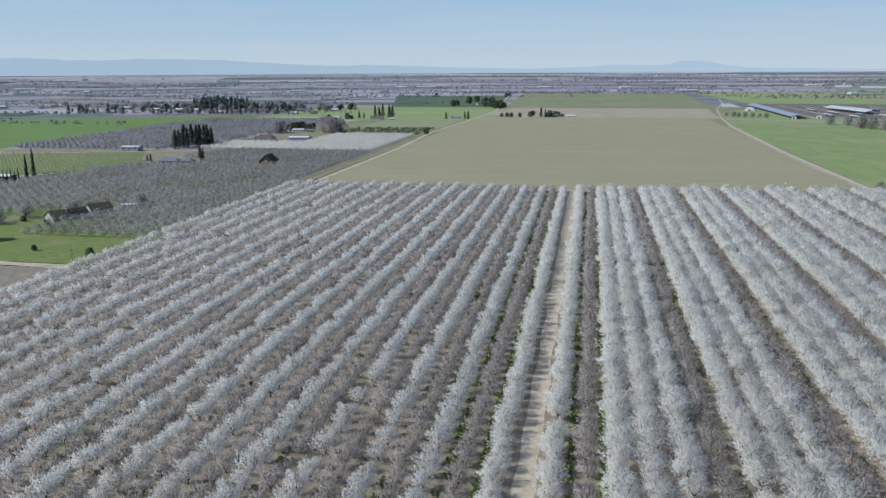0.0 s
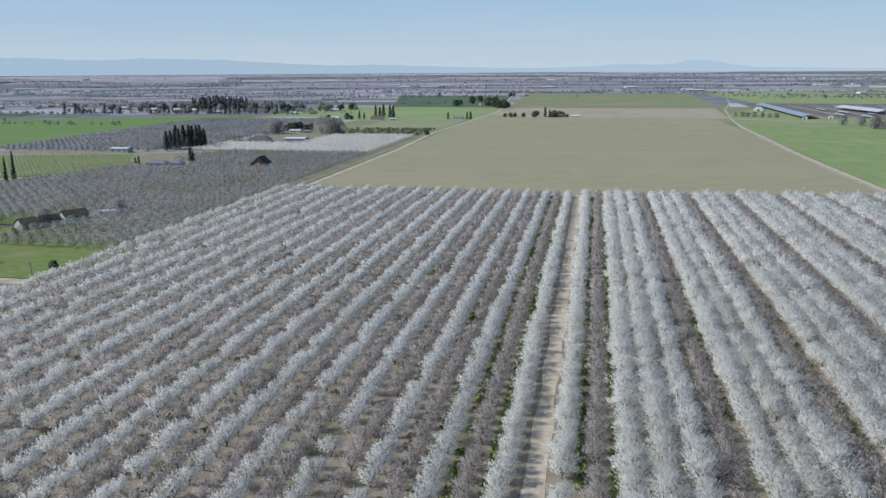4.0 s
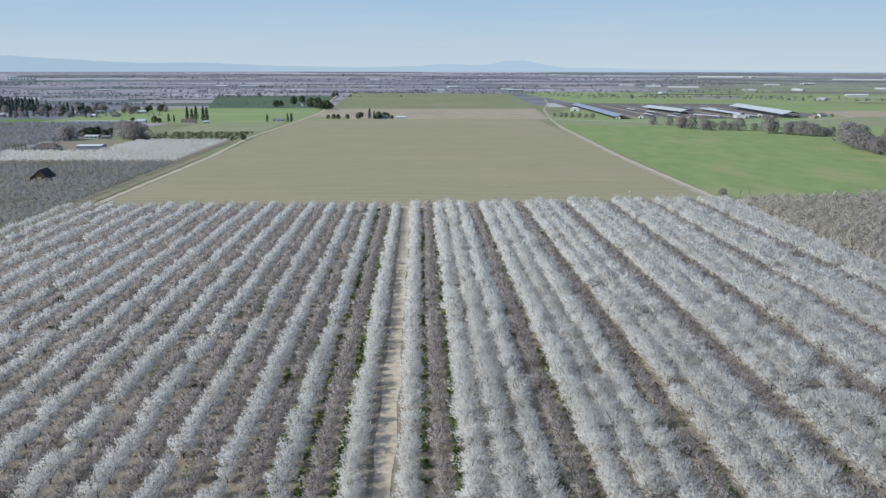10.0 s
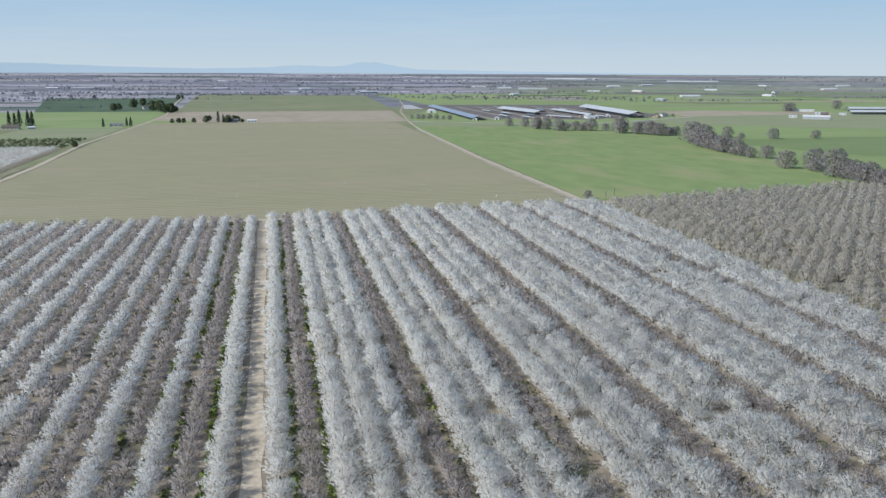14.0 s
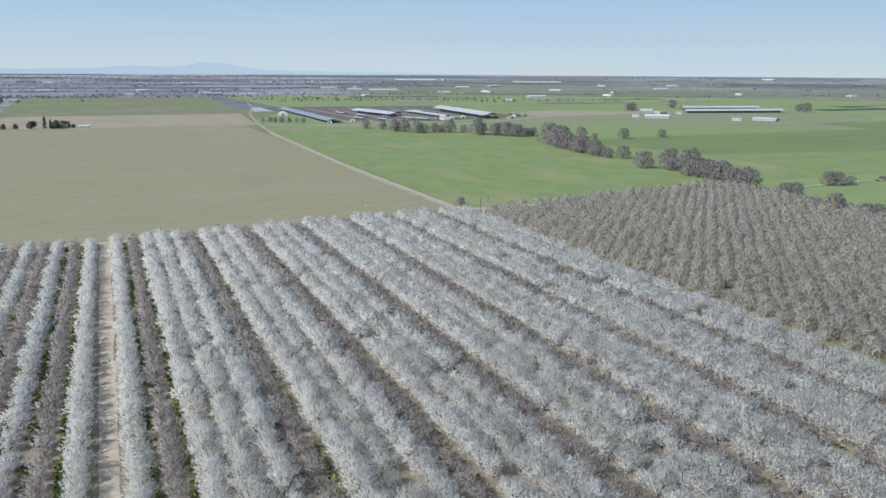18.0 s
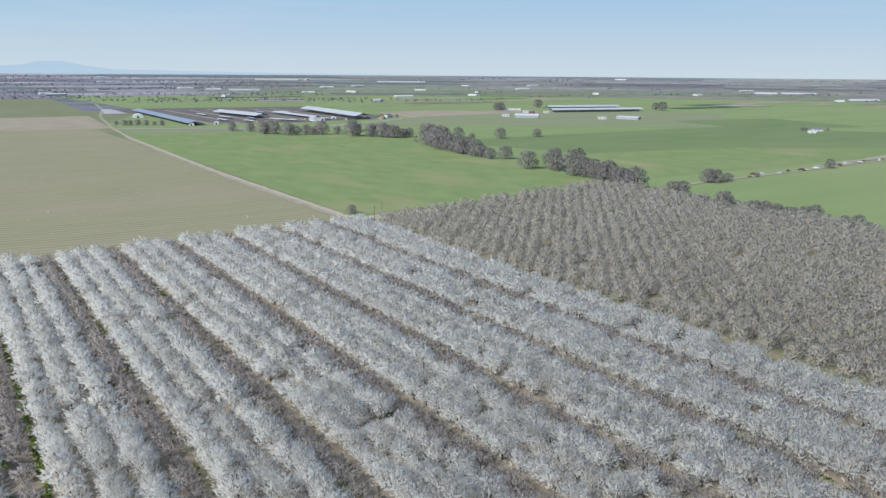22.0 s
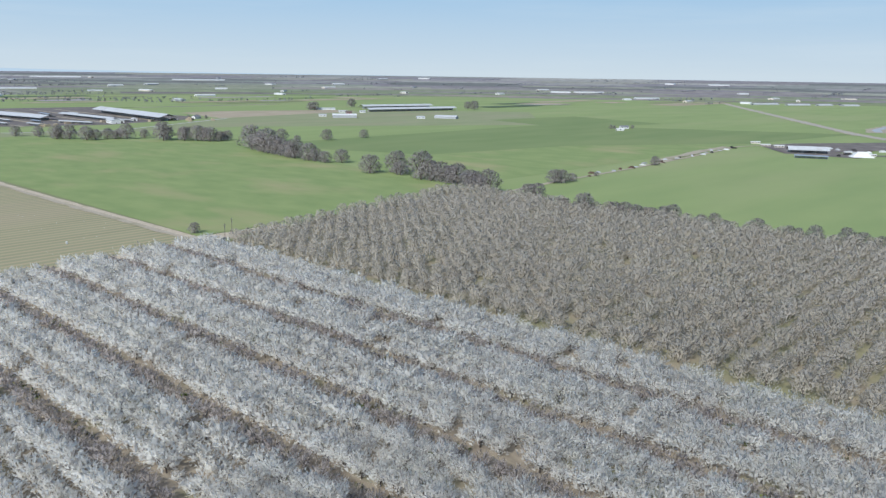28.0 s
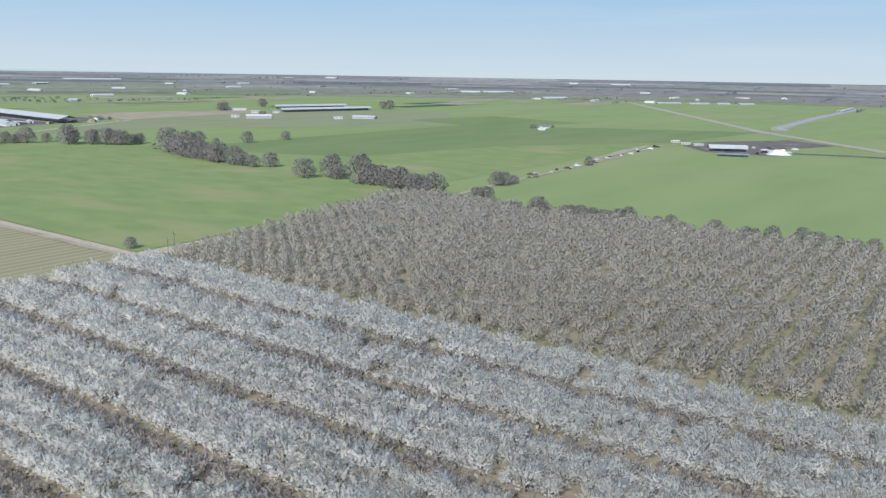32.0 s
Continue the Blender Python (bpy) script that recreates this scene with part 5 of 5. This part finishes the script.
# scrap along the ditch lane
srng = random.Random(8)
for i in range(26):
    sx = 560 + 17 * i + srng.uniform(-6, 6)
    sy = 526 + (sx - 560) * 0.055 + srng.uniform(-6, 6)
    w, d, h = srng.uniform(1.2, 4.0), srng.uniform(1, 2), srng.uniform(0.8, 2.2)
    bm = boxes((-w, w, -d, d, 0, h * 0.6), (-w * 0.6, w * 0.5, -d * 0.8, d * 0.8, h * 0.6, h))
    o = part("farm_scrap", bm, M[srng.choice(("white", "grey", "dark", "brownwood", "tin"))])
    o.matrix_basis = pose(sx, sy, 0, 0, 0, srng.uniform(0, 180))
    tagged(o, "scrapped farm equipment dumped beside the dirt lane", "scrap", "scrap by the lane")
for i in range(22):
    sx, sy = 955 + srng.uniform(0, 110), 385 + srng.uniform(0, 95)
    if sx < 1015 and sy > 425 or sx < 1000 and sy < 412:
        sx += 70
    w, d, h = srng.uniform(1.5, 5.0), srng.uniform(1, 2.5), srng.uniform(1.0, 2.8)
    bm = boxes((-w, w, -d, d, 0, h * 0.7), (-w * 0.5, w * 0.6, -d * 0.8, d * 0.7, h * 0.7, h))
    o = part("farm_implement", bm, M[srng.choice(("white", "grey", "dark", "brownwood", "tin", "redwood"))])
    o.matrix_basis = pose(sx, sy, 0, 0, 0, srng.uniform(0, 180))
    tagged(o, "parked farm implement in the worn yard", "farm implement", "farm yard implements")
strip("yard_track", [(1010, 395), (1030, 330), (1040, 250), (1060, 150)], 16, M["mud"], "dark muddy cattle track", "track")
strip("spoil_bank", [(760, 540), (830, 548), (900, 557), (985, 560)], 12, M["track"], "tan spoil bank beside the lane", "bank")

# low shrubs in rows west of the lane
SHRUB = [crown(40, 2.4, 2.0, 0.1, 1.0, 0.6, 70 + i, lobes=0.2) for i in range(6)]
sh = [(-344 + 5.2 * i + srng.uniform(-1, 1), 976 + 11 * j + srng.uniform(-1.5, 1.5), srng.uniform(0, 6), srng.uniform(0.6, 1.3)) for i in range(24) for j in range(12) if srng.random() < 0.8]
stuff("shrub_rows", SHRUB, sh, M["leaf"], "low olive green shrubs in loose rows", "shrubs")

# vines
vv = []
for i in range(34):
    x0, y0 = -470 - 9 * i, 535 + 0.2 * i
    for j in range(0, 40):
        x, y = x0 + j * 0.8, y0 + j * 4.2
        if y > 680 + (x + 629) * 0.29 or y < 520 + (-(x) - 470) * 0.02 or x > -435:
            continue
        vv.append((x, y, srng.uniform(0, 6), srng.uniform(0.8, 1.2)))
VINE = [crown(18, 1.7, 0.8, 0.3, 1.2, 0.4, 40 + i) for i in range(5)]
stuff("vine_rows", VINE, vv, M["bare"], "trellised brown vines in straight rows", "vines")

# narrow parcels of other crops across the plain
prng = random.Random(21)
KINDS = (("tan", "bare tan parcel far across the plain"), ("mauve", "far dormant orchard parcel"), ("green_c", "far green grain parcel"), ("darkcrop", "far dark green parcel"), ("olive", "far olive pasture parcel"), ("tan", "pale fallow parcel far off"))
for i in range(70):
    a = radians(prng.uniform(-62, 92))
    r = prng.uniform(1950, 2700)
    x, y = CX + r * math.sin(a), CY + r * math.cos(a)
    w, d = prng.uniform(120, 420), prng.uniform(25, 110)
    if -700 < x < 420 and y < 2800 or x + w > 2830 or y + d > 2780 or (x < 1250 and y < 1950 and x > 0) or (y < 950 and x > 1300 and x < 2400):
        continue
    mk, lab = KINDS[prng.randrange(6)]
    field("parcel", rect(x, x + w, y, y + d), M[mk], lab)

# far woods, farmsteads and sheds out to the skyline


def on_ground(x, y):
    return ground_z(math.hypot(x - CX, y - CY))


FAR_TREE = [crown(16, 7.0, 4.0, 0.0, 3.2, 2.6, 60 + i, up=0.5) for i in range(6)]
pieces = []
for i in range(900):
    a = radians(frng.uniform(-75, 100))
    r = 1500 + 3200 * frng.random() ** 0.8
    x, y = CX + r * math.sin(a), CY + r * math.cos(a)
    if -640 < x < 360 and y < 2750 or x > 230 and y < 2100 and x < 2400:
        continue
    east = x - 0.28 * y > 100
    if east and frng.random() < 0.45:
        continue
    m = frng.choice((1, 2, 4, 9, 16, 26) if east else (1, 2, 4, 9, 16, 26, 44, 60))
    for q in range(m):
        xx, yy = x + q * frng.uniform(7, 14), y + frng.uniform(-6, 6)
        v, f = FAR_TREE[frng.randrange(6)]
        s = frng.uniform(0.45, 1.1)
        v = v.copy()
        v[:, :3] = v[:, :3] * s + np.array((xx, yy, on_ground(xx, yy)))
        pieces.append((v, f))
v, f = join(pieces)
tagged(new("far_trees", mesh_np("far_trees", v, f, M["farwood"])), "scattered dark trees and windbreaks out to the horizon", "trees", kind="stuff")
for i in range(90):
    a = radians(frng.uniform(-70, 95))
    r = 1700 + 2900 * frng.random()
    x, y = CX + r * math.sin(a), CY + r * math.cos(a)
    if -640 < x < 420 and y < 2750 or 230 < x < 2300 and y < 2000 or y < 900 and x < 3200:
        continue
    o = building("far_barn", "tiny pale farm building far across the plain", x, y, frng.choice((0, 0, 90, 20)), frng.uniform(20, 90), frng.uniform(12, 22), 4.5, 2.5, frng.choice(("white", "white", "grey", "cream")), frng.choice(("white", "tin", "slate")), "barn", "far farm buildings", doors=1, windows=0)
    o.location.z = on_ground(x, y)

# long pale roofs of other dairies, along the lines of their ridges
LONG = ((1477, 4174, 1692, 4113), (2000, 3788, 2232, 3689), (895, 3539, 964, 3519), (1060, 3342, 1178, 3301), (990, 3430, 1050, 3412), (1262, 3059, 1310, 3040), (2853, 2123, 2921, 2071), (2936, 2059, 3041, 1976), (2664, 1615, 2745, 1561), (2525, 1584, 2548, 1571), (3404, 1528, 3436, 1496), (1785, 3053, 1828, 3032), (4016, 1935, 4083, 1853), (-1636, 3895, -1440, 3942), (-1520, 3800, -1400, 3830))
for x0, y0, x1, y1 in LONG:
    x, y = (x0 + x1) / 2, (y0 + y1) / 2
    o = building("far_barn", "long low barn with a pale roof far across the plain", x, y, math.degrees(math.atan2(y1 - y0, x1 - x0)), math.hypot(x1 - x0, y1 - y0), 20, 3.2, 2.6, "white", "white" if x0 % 2 else "tin", "barn", "far farm buildings", doors=1, windows=0)
    o.location.z = on_ground(x, y)
for i in range(9):
    x, y = -1884 + 13 * i, 3714 + 4 * i
    o = part("silo", mesh_np("silo", *tube((0, 0, -0.5), (0, 0, 14), 4.0, 4.0, 10), M["white"]), None)
    o.location = (x, y, on_ground(x, y))
    tagged(o, "tall white silo in a distant row", "silo", "far silos")
field("far_pond", [(1800, 1530), (1812, 1511), (1944, 1437), (1970, 1440), (1880, 1500)], M["water"], "pale flooded patch in the far grain land", "pond")
building("house", "white field house with a few trees in the grain", 1182, 820, -35, 14, 8, 3.2, 2.0, "white", "slate", "house", windows=3)
trees("oak", [(1160, 832, 6), (1166, 829, 5), (1196, 812, 5)], 10, "small bare tree beside the field house", "tree", "field house trees")
